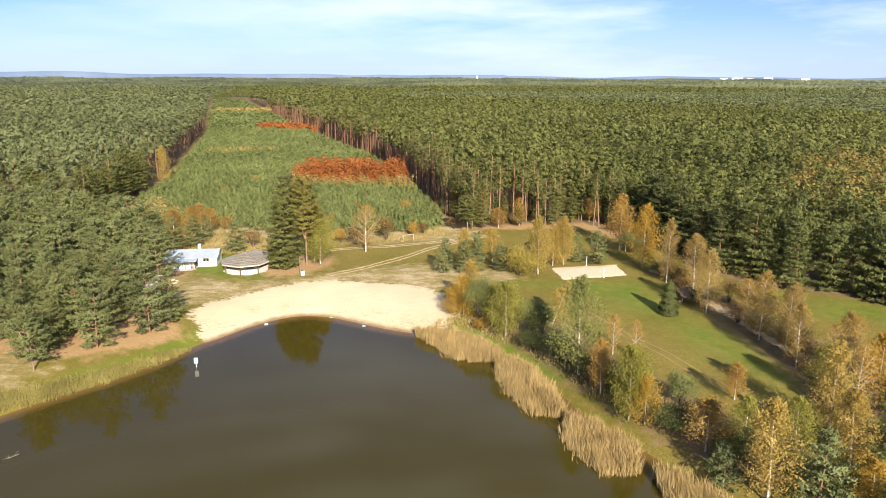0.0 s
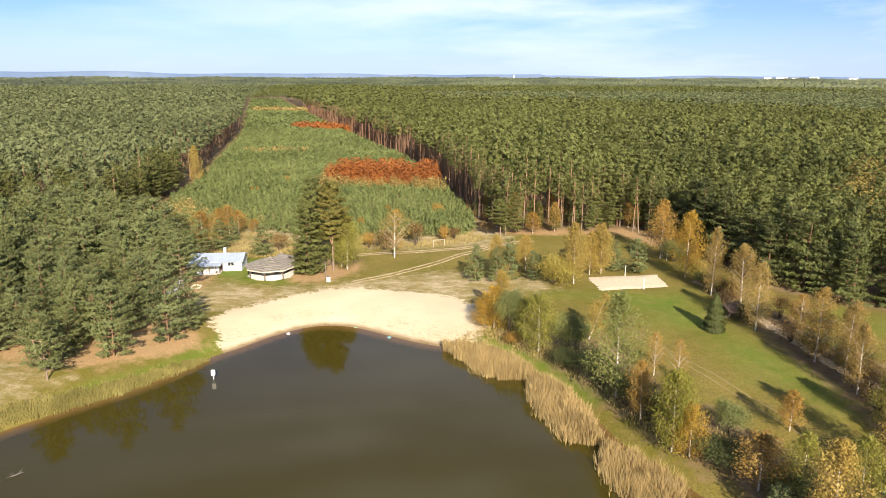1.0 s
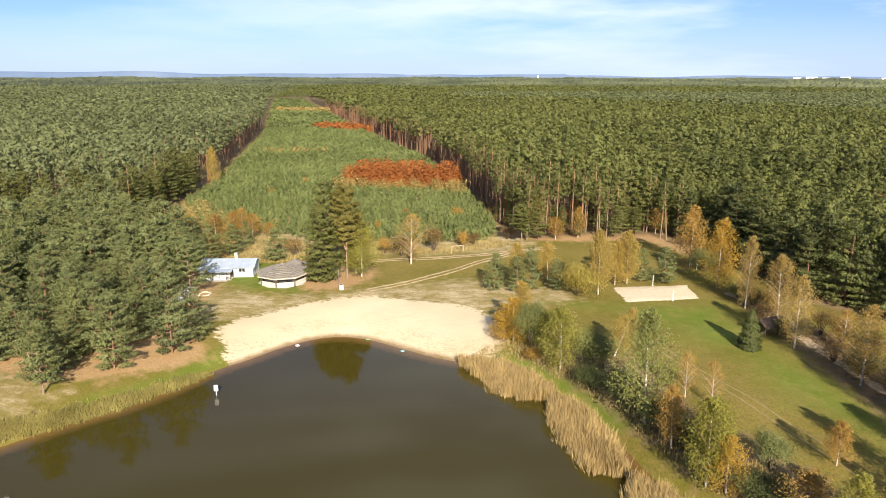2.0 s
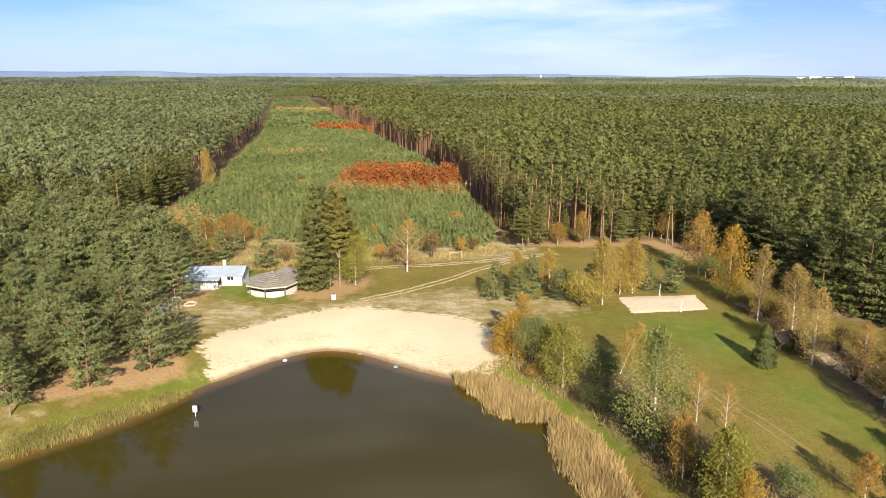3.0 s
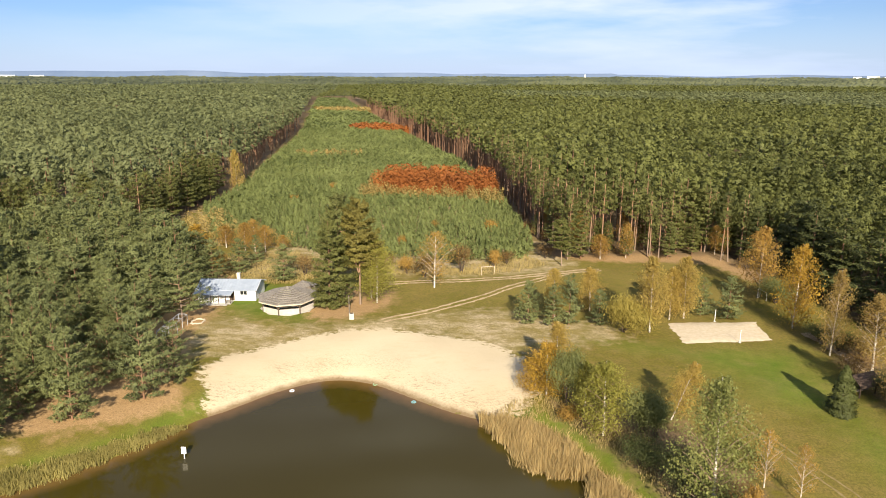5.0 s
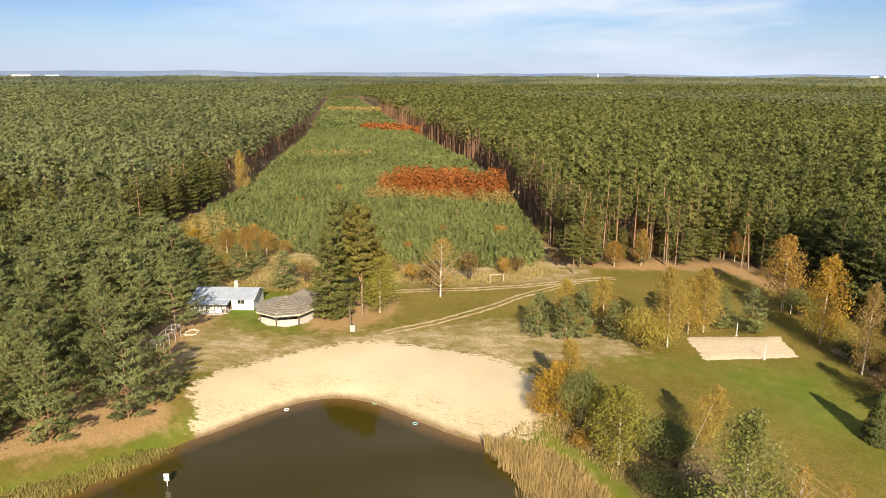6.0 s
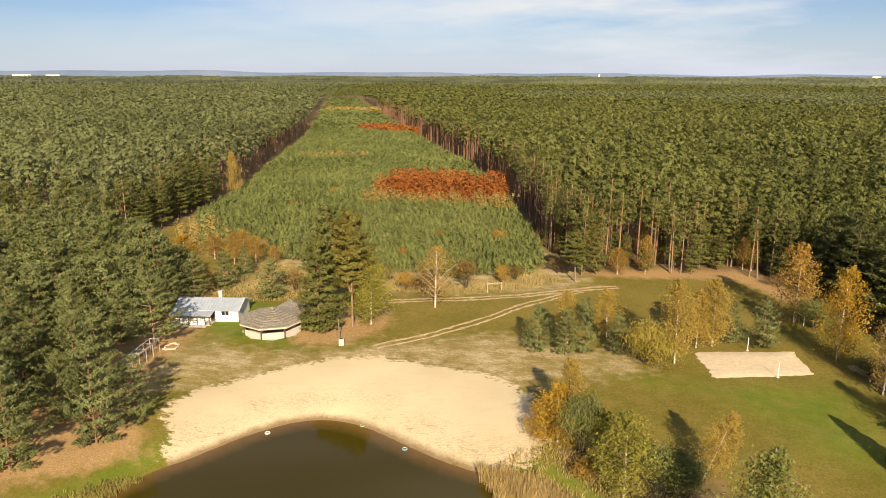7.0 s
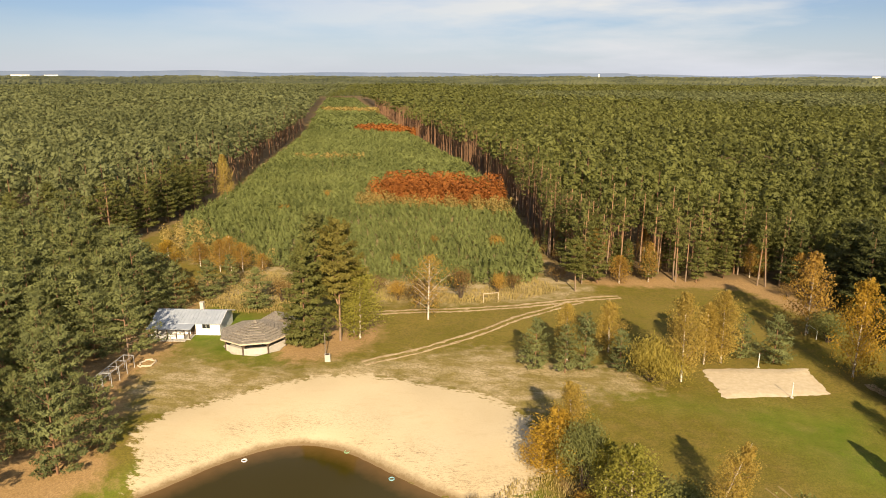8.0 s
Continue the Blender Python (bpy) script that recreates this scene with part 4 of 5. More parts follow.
TREES = [
    "fir -37 159.9 17.4 8.8", "pine -36.6 166 20.8 7.5", "pine_fork -31.4 162.1 21 7.8", "birch_green -28.4 163.8 13 6.6", "birch_green -30.2 166.2 13.5 6", "birch_bare -18.4 174.8 12.4 6.8",
    "pine 9.1 196.8 11 6", "pine_young 1.9 156.4 8 5.7", "pine_young 6.5 155 7.8 4.8", "pine_young 9.4 156.1 9.2 5.2", "pine_young 15 157.4 6.5 5.3",
    "birch_gold 6.9 159.4 10 4.1", "birch_gold 13.7 164.7 9 4.7", "willow_yellow 19 154 6.8 6.8", "birch_gold 23.6 154.7 14.2 5.5",
    "birch_gold 28.2 161.8 10.3 4.9", "birch_gold 31 162.9 12.4 5.4", "pine_young 34.5 165.1 7.7 5", "pine_young 39.2 164 7.9 6.3",
    "birch_orange 48.6 178.2 15.1 7", "willow_grey 51.2 175.2 5.6 6.8", "birch_yellow 49.6 160.5 15.7 5.7", "birch_thin 51.3 147.8 14.9 4.6",
    "birch_thin 55.3 142.1 12.7 6.4", "birch_thin 52.4 127.1 13 5.6", "juniper 45 127.1 7.0 4.7", "birch_bare 60.6 127.8 6.9 4.3",
    "birch_thin 56.4 113.2 12.7 5.9", "birch_thin 63.5 115.9 9.7 4", "birch_bare 62.7 101.6 7.4 3.1", "birch_bare 66.1 101.6 8.4 3.6",
    "birch_orange 42.6 90.4 5.7 3.4", "birch_orange 33.8 77.9 7.4 5.3", "birch_gold 36.9 67.7 13 5", "birch_green 41.9 72.5 9.8 4",
    "pine_young 41.1 65.3 9.5 6.7", "birch_gold 50.9 81.1 12.9 4.8", "birch_yellow 61.4 88.1 11.3 4.7", "birch_green 38.4 77.7 7.3 4.2",
    "pine_young 33.4 71.1 5.5 4.9", "willow_grey 34.6 89.2 5.4 4", "birch_yellow 28.3 85.3 7.2 3.8", "birch_green 26.5 86.7 11.4 4.7",
    "birch_yellow 46.8 65.2 6 4.3", "birch_yellow 5.3 127.9 8.2 6", "birch_yellow 3.6 129 5.5 4.5", "birch_gold 6.8 130.5 10.5 4.2", "willow_grey 8.3 124.6 9.3 4.2", "birch_green 12.6 118.2 10.5 6.2",
    "birch_green 10.4 122.4 8.2 3.4", "willow_grey 17.3 117.5 7 4.9", "willow_grey 19.1 117.4 5.7 3.7", "aspen_grey 22.4 101.2 16 7.0",
    "willow_dark 20.5 106.2 5.4 5.6", "birch_orange 24.4 94.5 8.7 3.8", "birch_bare 29.4 107.5 7.1 2.9", "birch_bare 32.3 104.8 6.9 2.5",
    "birch_green 28.9 91.8 8.1 4.5", "bush_orange 8.2 122 2.1 3.4", "willow_dark 16.5 111.5 3.6 4.6", "willow_dark 24.5 98.5 4.2 5", "willow_dark 28 90 3.4 4.6", "willow_dark 31.5 83 3.8 5", "willow_dark 36 75 4 5", "bush_orange -68.3 178.6 5 3.7", "pine_young -64.7 180 7.9 6.9",
    "pine_young -74.2 181.4 8.3 8.2", "pine_young -52.2 175 8.2 7.1", "pine_young -64.2 189.1 6.7 4.6", "birch_orange -71.2 198.1 7.8 4.6",
    "birch_orange -68.7 198.6 8.6 4.6", "birch_orange -66.1 199 7 4.6", "birch_orange -78.1 201.9 6.1 5.4", "birch_yellow -86.4 202.5 6 5.4",
    "birch_orange -61.6 199.7 4.6 3.6", "bush_brown -49 180 5.3 4.5", "bush_brown -21.9 182.8 6.1 4.5", "bush_orange -26.3 184.9 4.4 3.4",
    "bush_brown -14 187.6 7.2 4.8", "bush_orange -7 192.6 4.7 2.6", "bush_orange -9.9 227.9 4.4 3.6", "bush_orange -26.2 228.2 3.6 2.4", "bush_orange -32.4 209 3.4 2.2", "bush_orange -80.9 262.5 3.8 3", "bush_orange -76.5 292.3 3.8 3", "birch_orange 18.7 204.1 6.4 4.9",
    "bush_brown 5.2 203.6 3.9 4", "birch_thin 58.5 108 12 4.8", "birch_thin 57 101.5 11 4.6", "bush_brown 60 104 4 4.6", "birch_thin 60.5 95 12 4.6", "birch_green 55.5 91 8.5 4.4", "birch_bare 56.5 85 10.5 4.4", "bush_brown 57.5 97 3.6 4.4", "pine_young 46.5 58 8 6", "willow_dark 49 63 5 5.5", "pine_young 52 70 9.5 6.5", "willow_dark 54.5 75 4.6 5", "birch_gold 49 73 10 4.6", "willow_dark 44 68 4 4.6", "pine_young 57 78 8.5 6", "willow_dark 51 66 4.4 5", "birch_thin 66 93 10 4.4", "bush_brown 63 88 4 5", "birch_yellow 64 82 9 4.6", "bush_brown 61.2 129.5 5 4.5", "bush_brown 59.7 134 5 4", "bush_brown 62.5 123 4.6 4.5", "willow_dark 53.5 150 3.8 5", "bush_brown 55.5 146 4.4 5", "willow_dark 52 154.5 3 4.4", "bush_brown 51.5 139 4 4.6", "willow_dark 53.5 133 3.4 4.8", "willow_dark 58.5 117 3.6 5.2", "willow_dark 60.5 110 4 5", "bush_brown 56.5 122 4 4.8", "willow_dark 58 89 4.2 5", "bush_brown 64 97 4 5", "willow_dark 27 95 3.2 4.4", "bush_brown 30 97 3 4", "willow_dark 22 108.5 3.2 4.4", "bush_brown 26 104 2.6 3.6", "bush_brown -32 189 4 4", "bush_brown -4 196 3.6 3.6", "bush_brown -41 184 4.2 4", "birch_gold -112.1 285 16.8 5.0", "pine_grove -68.5 164.5 10.5 6.6", "pine_grove -67 171.5 9.5 6.4", "pine_grove -73 176 10 6.6", "pine_open -63.5 101.9 9.9 7.6", "pine_grove -57.8 111 12.8 8.4",
    "pine_grove -51.8 118.3 13.5 8.2", "pine_grove -50.1 124.1 9.1 6.6", "pine_bare -61.4 147.5 12.4 9.6"]
rng = np.random.default_rng(21)
placed = []
for row in TREES:
    kind, *num = row.split()
    x, y, h, w = (float(v) for v in num)
    plant(kind, x, y, h, w, rng.uniform(0, 360), rng.normal(0, 1.5))
    placed.append((x, y, w))
plant("birch_gold", 21.7, 121.8, 8.8, 3.6, 10, 20)


def scatter(poly, gap, rng, x0, x1, y0, y1, jitter=0.33, inset=0.0):
    """Places about gap apart inside the outline."""
    a, b = np.meshgrid(np.arange(x0, x1, gap), np.arange(y0, y1, gap * 0.9))
    a = a + (np.arange(a.shape[0]) % 2)[:, None] * gap / 2
    a, b = a + rng.normal(0, jitter * gap * 0.6, a.shape), b + rng.normal(0, jitter * gap * 0.6, b.shape)
    keep = signed(a, b, poly) > inset
    return a[keep], b[keep]


# bushy pines of the grove beside the beach
rng = np.random.default_rng(33)
for x, y in zip(*scatter(GROVE, 5.9, rng, -136, -40, 100, 206, 0.33, 1.5)):
    if min(math.hypot(x - a, y - b) for a, b, w in placed) > 4.2:
        h = 10.2 + 2.6 * min(1, max(0, (y - 112) / 40)) + rng.normal(0, 1.6)
        plant("pine_grove" if y < 152 and x > -92 else "pine_back", x, y, h, h * rng.uniform(0.60, 0.76), rng.uniform(0, 360), rng.normal(0, 1.5))

# ---- forest ----


def crown_blob(pads, per, size, rng, r=2.4, deep=6.0, slim=0.7, lump=0.55, h=19.0):
    """Crown of a forest pine: a ragged dome of needle pads."""
    f = ((np.arange(pads) + rng.random(pads)) / pads) ** 0.85
    lean, lop = rng.uniform(0, 2 * np.pi), rng.uniform(0.05, 0.35)
    a = np.arange(pads) * 2.4 + rng.normal(0, 0.4, pads)
    girth = lambda f, a: r * np.clip(1.9 * f + 0.06, 0, 1) ** 0.58 * (1 - 0.5 * np.clip(f - 0.5, 0, 1)) * (1 + lop * np.cos(a - lean))
    rad = girth(f, a) * rng.uniform(0.72, 1.10, pads)
    q = np.column_stack([np.cos(a) * rad, np.sin(a) * rad, h - 0.3 - deep * f + rng.normal(0, 0.25, pads)])
    out = np.column_stack([np.cos(a), np.sin(a), 0.85 - 0.6 * f])
    e = rng.normal(0, 1, (pads, per, 3))
    e /= np.linalg.norm(e, axis=2)[:, :, None]
    c = q[:, None] + e * rng.uniform(0.4, 1.0, (pads, per, 1)) * lump * [1.15, 1.15, 0.75]
    n = e * 0.45 + out[:, None] * 0.75 + [0, 0, 0.12] + rng.normal(0, 0.32, (pads, per, 3))
    al = e + out[:, None] * 0.4 + [0, 0, 0.5]
    return leaves(c.reshape(-1, 3), n.reshape(-1, 3), rng.uniform(0.75, 1.35, pads * per) * size, rng, slim, al.reshape(-1, 3))


def stand(xs, ys, scale, shapes, rng, wide=None):
    """Copies of the patterns, joined."""
    vs, qs, n = [], [], 0
    pick = rng.integers(0, len(shapes), len(xs))
    z = height(xs, ys)
    turn = rng.uniform(0, 2 * np.pi, len(xs))
    for k, (v, q) in enumerate(shapes):
        s = pick == k
        m = int(s.sum())
        if not m:
            continue
        ca, sa = np.cos(turn[s])[:, None], np.sin(turn[s])[:, None]
        w = (scale if wide is None else wide)[s][:, None]
        vx = (v[None, :, 0] * ca - v[None, :, 1] * sa) * w + xs[s][:, None]
        vy = (v[None, :, 0] * sa + v[None, :, 1] * ca) * w + ys[s][:, None]
        vz = v[None, :, 2] * scale[s][:, None] + z[s][:, None]
        vs.append(np.stack([vx, vy, vz], 2).reshape(-1, 3))
        qs.append((q[None] + (np.arange(m) * len(v))[:, None, None]).reshape(-1, 4) + n)
        n += m * len(v)
    return np.concatenate(vs), np.concatenate(qs)


KINDS["pine_forest"] = ("pine_tree", BARK_RED, PINE, "tall pine on the edge of the forest with a bare trunk", 6, 19, 5.4, None)
rng = np.random.default_rng(51)
for k in range(6):
    v, q = crown_blob(44, 14, 0.42, rng, 2.6, 8.0, 0.6, 0.6)
    p = bowed(18.5, rng, 0.012)
    limbs = []
    for i in range(9):
        z = 9.5 + i * 0.9
        a, L = i * 2.4, rng.uniform(0.8, 1.9)
        o = at_height(p, z)
        limbs.append(tube([o, o + np.array([np.cos(a), np.sin(a), 0.35]) * L], [0.045, 0.015], 3, False))
    SHAPES["pine_forest", k] = [("trunk", mesh_of("trunk", *join([tube(p, np.linspace(0.20, 0.06, 7), 7)] + limbs), BARK_RED, True)), ("crown", mesh_of("crown", v, q, PINE))]

rng = np.random.default_rng(61)
EDGE = 6.5
for poly in (RIGHT_WOODS, LEFT_WOODS):
    xs, ys = scatter(poly, 4.7, rng, -175, 120, 130, 400, 0.4, 0.6)
    d = signed(xs, ys, poly)
    near = (d < EDGE) & (np.hypot(xs, ys) < 310) & (ys > (150 if poly is LEFT_WOODS else 125)) & (xs > -150)
    for x, y in zip(xs[near], ys[near]):
        if poly is LEFT_WOODS and rng.random() < 0.85 or x > 40:
            h = rng.normal(15.5, 1.6)
            plant("pine_shade" if 47 < x < 58 or 58 <= x < 78 and y > 152 else "pine_low" if x > 58 else "pine_edge", x, y, h, h * rng.uniform(0.36, 0.46) * (1.25 if x > 58 else 1), rng.uniform(0, 360), rng.normal(0, 1.2))
        else:
            h = rng.normal(18.2, 2.1)
            plant("pine_forest", x, y, h, rng.uniform(4.8, 6.4), rng.uniform(0, 360), rng.normal(0, 1.2))

# bushes and lesser trees scattered along the forest's front
rng = np.random.default_rng(66)
kinds = ["pine_edge", "bush_brown", "pine_forest", "birch_orange", "pine_edge", "pine_forest"]
for i in range(60):
    x = -2 + 64 * rng.random()
    y = float(np.interp(x, [-2, 10, 30, 46, 57, 62], [240, 206, 211, 212, 195, 172])) + rng.uniform(-4, 12)
    kind = kinds[i % 6]
    h = {"pine_edge": rng.uniform(7, 14), "bush_brown": rng.uniform(2, 4), "birch_orange": rng.uniform(6, 11), "pine_forest": rng.uniform(14, 18)}[kind]
    plant(kind, x, y, h, {"pine_edge": 0.45, "bush_brown": 1.0, "birch_orange": 0.42, "pine_forest": 0.3}[kind] * h, rng.uniform(0, 360), rng.normal(0, 2))

pat = np.random.default_rng(71)
front_crowns = [crown_blob(44, 11, 0.64, pat, 2.8, 7.5, 0.65, 0.65) for _ in range(6)]
deep_crowns = [crown_blob(66, 10, 0.70, pat, 3.0, 13.0, 0.6, 0.65) for _ in range(6)]
near_crowns = [crown_blob(28, 8, 0.84, pat, 2.8, 7.0, 0.7, 0.7) for _ in range(8)]
mid_crowns = [crown_blob(17, 6, 1.08, pat, 2.7, 7.5, 0.75, 0.75) for _ in range(8)]
mid_tops = [crown_blob(15, 6, 0.98, pat, 2.7, 4.4, 0.75, 0.7) for _ in range(10)]
far_crowns = [crown_blob(8, 3, 1.8, pat, 2.4, 8.0, 0.8, 0.8) for _ in range(8)]
far_tops = [crown_blob(7, 3, 1.6, pat, 2.5, 3.6, 0.8, 0.8) for _ in range(10)]
trunks = [tube([(0, 0, 0), (0.1, 0.05, 9), (0, 0, 17.5)], [0.23, 0.18, 0.07], 5, False), tube([(0, 0, 0), (-0.12, 0.1, 8), (0.1, 0, 17.5)], [0.2, 0.16, 0.06], 5, False)]
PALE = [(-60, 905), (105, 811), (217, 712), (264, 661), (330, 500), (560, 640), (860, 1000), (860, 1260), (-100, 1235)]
for name, poly, xr in (("pine_forest_east", RIGHT_WOODS, (-440, 1000)), ("pine_forest_west", LEFT_WOODS, (-1200, -100))):
    rng = np.random.default_rng(81)
    stems, tops, pale_tops = [], [], []
    for gap, r0, r1, shapes in ((5.2, 0, 235, front_crowns), (5.3, 235, 310, near_crowns), (5.7, 310, 640, mid_crowns), (7.8, 640, 1650, far_crowns)):
        xs, ys = scatter(poly, gap, rng, max(xr[0], -r1), min(xr[1], r1), 60, r1, 0.4, EDGE if r1 <= 310 else 0.5)
        r = np.hypot(xs, ys)
        half = np.degrees(np.arctan2(xs, ys))
        if r1 > 1000:
            r = r + 75 * np.sin(xs * 0.013 + 2 * np.sin(ys * 0.006)) * np.sin(ys * 0.011 + xs * 0.003) + rng.normal(0, 22, len(r))
        k = (r >= r0) & (r < r1) & (half < 35) & (half > -44) & ((ys > 130) | (xs > 95))
        xs, ys = xs[k], ys[k]
        sc = rng.normal(1.0, 0.11, len(xs)).clip(0.70, 1.24) * np.where((xs > 55) & (ys < 240), 0.86, 1.0)
        beyond = (ys > 1230) & (np.abs(xs + 365 + (ys - 1240) * 0.15) < 75)
        sc = np.where(beyond, sc * np.interp(ys, [1230, 1520], [0.32, 1.0]), sc)
        d = signed(xs, ys, poly)
        wide = sc * rng.uniform(0.80, 1.18, len(xs)) * gap / 5.4
        inner = d > (11 if r1 > 310 else 1e9)
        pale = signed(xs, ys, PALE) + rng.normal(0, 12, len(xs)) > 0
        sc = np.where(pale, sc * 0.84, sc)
        bushy = (xs > 50) & (r1 <= 310)
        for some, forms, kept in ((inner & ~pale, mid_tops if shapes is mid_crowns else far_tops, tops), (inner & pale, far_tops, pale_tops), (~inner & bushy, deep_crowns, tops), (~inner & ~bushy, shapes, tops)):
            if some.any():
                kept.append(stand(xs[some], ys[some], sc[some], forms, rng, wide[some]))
        low = (d < 9) & (ys > 1200)
        if low.any():
            tops.append(stand(xs[low] + 2, ys[low] - 6, sc[low] * 0.55, far_crowns, rng, wide[low]))
        s = (d < (24 if r1 <= 310 else 14)) & ~bushy
        if r0 < 640 and s.any():
            stems.append(stand(xs[s], ys[s], sc[s], trunks, rng))
    xs, ys = scatter(poly, 2.9, rng, -330, 20, 215, 900, 0.45, 0.4)
    d = signed(xs, ys, poly)
    k = (d < 9) & (signed(xs, ys, STRIP) > -14) & (poly is RIGHT_WOODS)
    if k.any():
        stems.append(stand(xs[k], ys[k], rng.uniform(0.78, 1.0, int(k.sum())), trunks, rng))
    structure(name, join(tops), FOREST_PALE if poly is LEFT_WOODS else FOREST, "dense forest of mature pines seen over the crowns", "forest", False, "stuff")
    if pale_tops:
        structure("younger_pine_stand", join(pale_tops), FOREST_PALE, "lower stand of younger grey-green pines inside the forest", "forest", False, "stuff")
    structure("forest_trunks", join(stems), BARK, "bare reddish trunks along the forest edge", "forest", True, "stuff")

# yellowing broadleaf trees among the pines
rng = np.random.default_rng(95)


def broadleaf(count, size, rng, h=5.5, r=1.9):
    a, u = rng.uniform(0, 2 * np.pi, count), rng.random(count)
    zz = h * (0.12 + 0.88 * u)
    rad = r * np.sin(np.pi * (0.12 + 0.8 * u)) ** 0.6 * np.sqrt(rng.uniform(0.3, 1, count))
    c = np.column_stack([np.cos(a) * rad, np.sin(a) * rad, zz])
    return leaves(c, np.column_stack([np.cos(a), np.sin(a), 0.3 + u]) + rng.normal(0, 0.4, (count, 3)), rng.uniform(0.7, 1.3, count) * size, rng, 0.8)


OLIVE = foliage("olive_autumn_leaves", (0.12, 0.090, 0.022), (0.19, 0.145, 0.036), (0.26, 0.195, 0.052), 0.35, 0.07, False)
for poly, gap, n, size, tall, mat in (([(96, 185), (118, 168), (150, 200), (175, 268), (128, 250)], 7.0, 420, 0.75, 3.2, OLIVE),
                                      ([(270, 560), (320, 545), (330, 560), (280, 580)], 9.0, 70, 1.9, 3.3, AMBER),
                                      ([(315, 470), (330, 465), (335, 485), (318, 490)], 8.0, 110, 1.6, 3.4, AMBER)):
    xs, ys = scatter(poly, gap, rng, min(p[0] for p in poly), max(p[0] for p in poly), min(p[1] for p in poly), max(p[1] for p in poly), 0.4)
    sc = rng.uniform(0.88, 1.12, len(xs)) * tall
    structure("autumn_wood", stand(xs, ys, sc, [broadleaf(n, size / tall, rng) for _ in range(5)], rng), mat, "yellowing broadleaf crowns among the pines", "trees", False, "stuff")

# young plantation in rows
rng = np.random.default_rng(91)
row_dir = np.array([-0.31, 0.951])
side = np.array([0.951, 0.31])


def sapling(count, size, rng):
    u = rng.random(count) ** 0.8
    a = rng.uniform(0, 2 * np.pi, count)
    rad = 0.78 * (1 - u) ** 0.8 + 0.06
    c = np.column_stack([np.cos(a) * rad, np.sin(a) * rad, 0.35 + 2.7 * u])
    return leaves(c, np.column_stack([np.cos(a), np.sin(a), 0.5 + 0 * a]) + rng.normal(0, 0.3, (count, 3)), rng.uniform(0.7, 1.3, count) * size, rng, 0.32, np.column_stack([np.cos(a) * 0.6, np.sin(a) * 0.6, 0.9 + 0 * a]))


def planted(poly, row_gap, tree_gap, y0, y1, rng):
    a, b = np.meshgrid(np.arange(-400, 400, row_gap), np.arange(100, 1300, tree_gap))
    a, b = a + rng.normal(0, 0.22 * row_gap, a.shape), b + rng.normal(0, 0.3 * tree_gap, b.shape)
    xs, ys = a * side[0] + b * row_dir[0], a * side[1] + b * row_dir[1]
    k = (signed(xs, ys, poly) > 1.5) & (ys >= y0) & (ys < y1)
    return xs[k], ys[k]


young = []
for row_gap, tree_gap, y0, y1, n, size in ((2.0, 1.5, 150, 262, 60, 0.70), (2.0, 1.6, 262, 330, 34, 1.0), (2.6, 2.0, 330, 560, 20, 1.5), (4.2, 3.2, 560, 1236, 9, 2.4)):
    xs, ys = planted(STRIP, row_gap, tree_gap, y0, y1, rng)
    keep = rng.random(len(xs)) > 0.05
    xs, ys = xs[keep], ys[keep]
    sc = rng.uniform(0.75, 1.2, len(xs)) * (1 + 0.12 * np.sin(xs * 0.05) * np.sin(ys * 0.03))
    wide = sc * row_gap / 1.75
    young.append(stand(xs, ys, sc, [sapling(n, size, rng) for _ in range(6)], rng, wide))
structure("young_plantation", join(young), YOUNG, "rows of waist to head high young pines filling a felled strip", "young pines", False, "stuff")


BLOCKS = [("red_oak_block", RED, [(-58, 284), (-53, 302), (-14, 296), (-13, 280), (-30, 280)], 2.4, 260, 0.36, 1.6, "block of young red oaks in rusty autumn colour"),
          ("red_oak_block", RED, [(-146, 571), (-148, 592), (-96, 572), (-94, 552)], 3.0, 45, 1.5, 1.0, "far block of rusty red young oaks"),
          ("amber_saplings", AMBER, [(-62, 276), (-60, 284), (-13, 280), (-8, 268), (-30, 276)], 2.3, 110, 0.5, 0.95, "amber saplings beside the red oaks"),
          ("amber_saplings", AMBER, [(-128, 392), (-132, 408), (-96, 414), (-94, 400)], 3.0, 40, 1.2, 0.6, "band of amber saplings across the plantation"),
          ("amber_saplings", AMBER, [(-260, 830), (-276, 880), (-205, 870), (-190, 820)], 4.0, 25, 2.2, 0.8, "far band of amber saplings"),
          ("amber_saplings", AMBER, [(-92, 204), (-104, 232), (-96, 236), (-74, 214), (-58, 205), (-70, 202)], 3.4, 100, 0.5, 0.75, "amber and brown saplings at the plantation's rim")]
for name, mat, poly, gap, n, size, tall, label in BLOCKS:
    xs, ys = scatter(poly, gap, rng, min(p[0] for p in poly), max(p[0] for p in poly), min(p[1] for p in poly), max(p[1] for p in poly), 0.4)
    sc = rng.uniform(0.62, 1.25, len(xs)) * tall
    structure(name, stand(xs, ys, sc, [broadleaf(n, size, rng) for _ in range(5)], rng), mat, label, "young trees", False, "stuff")

# ---- reeds and sedge ----


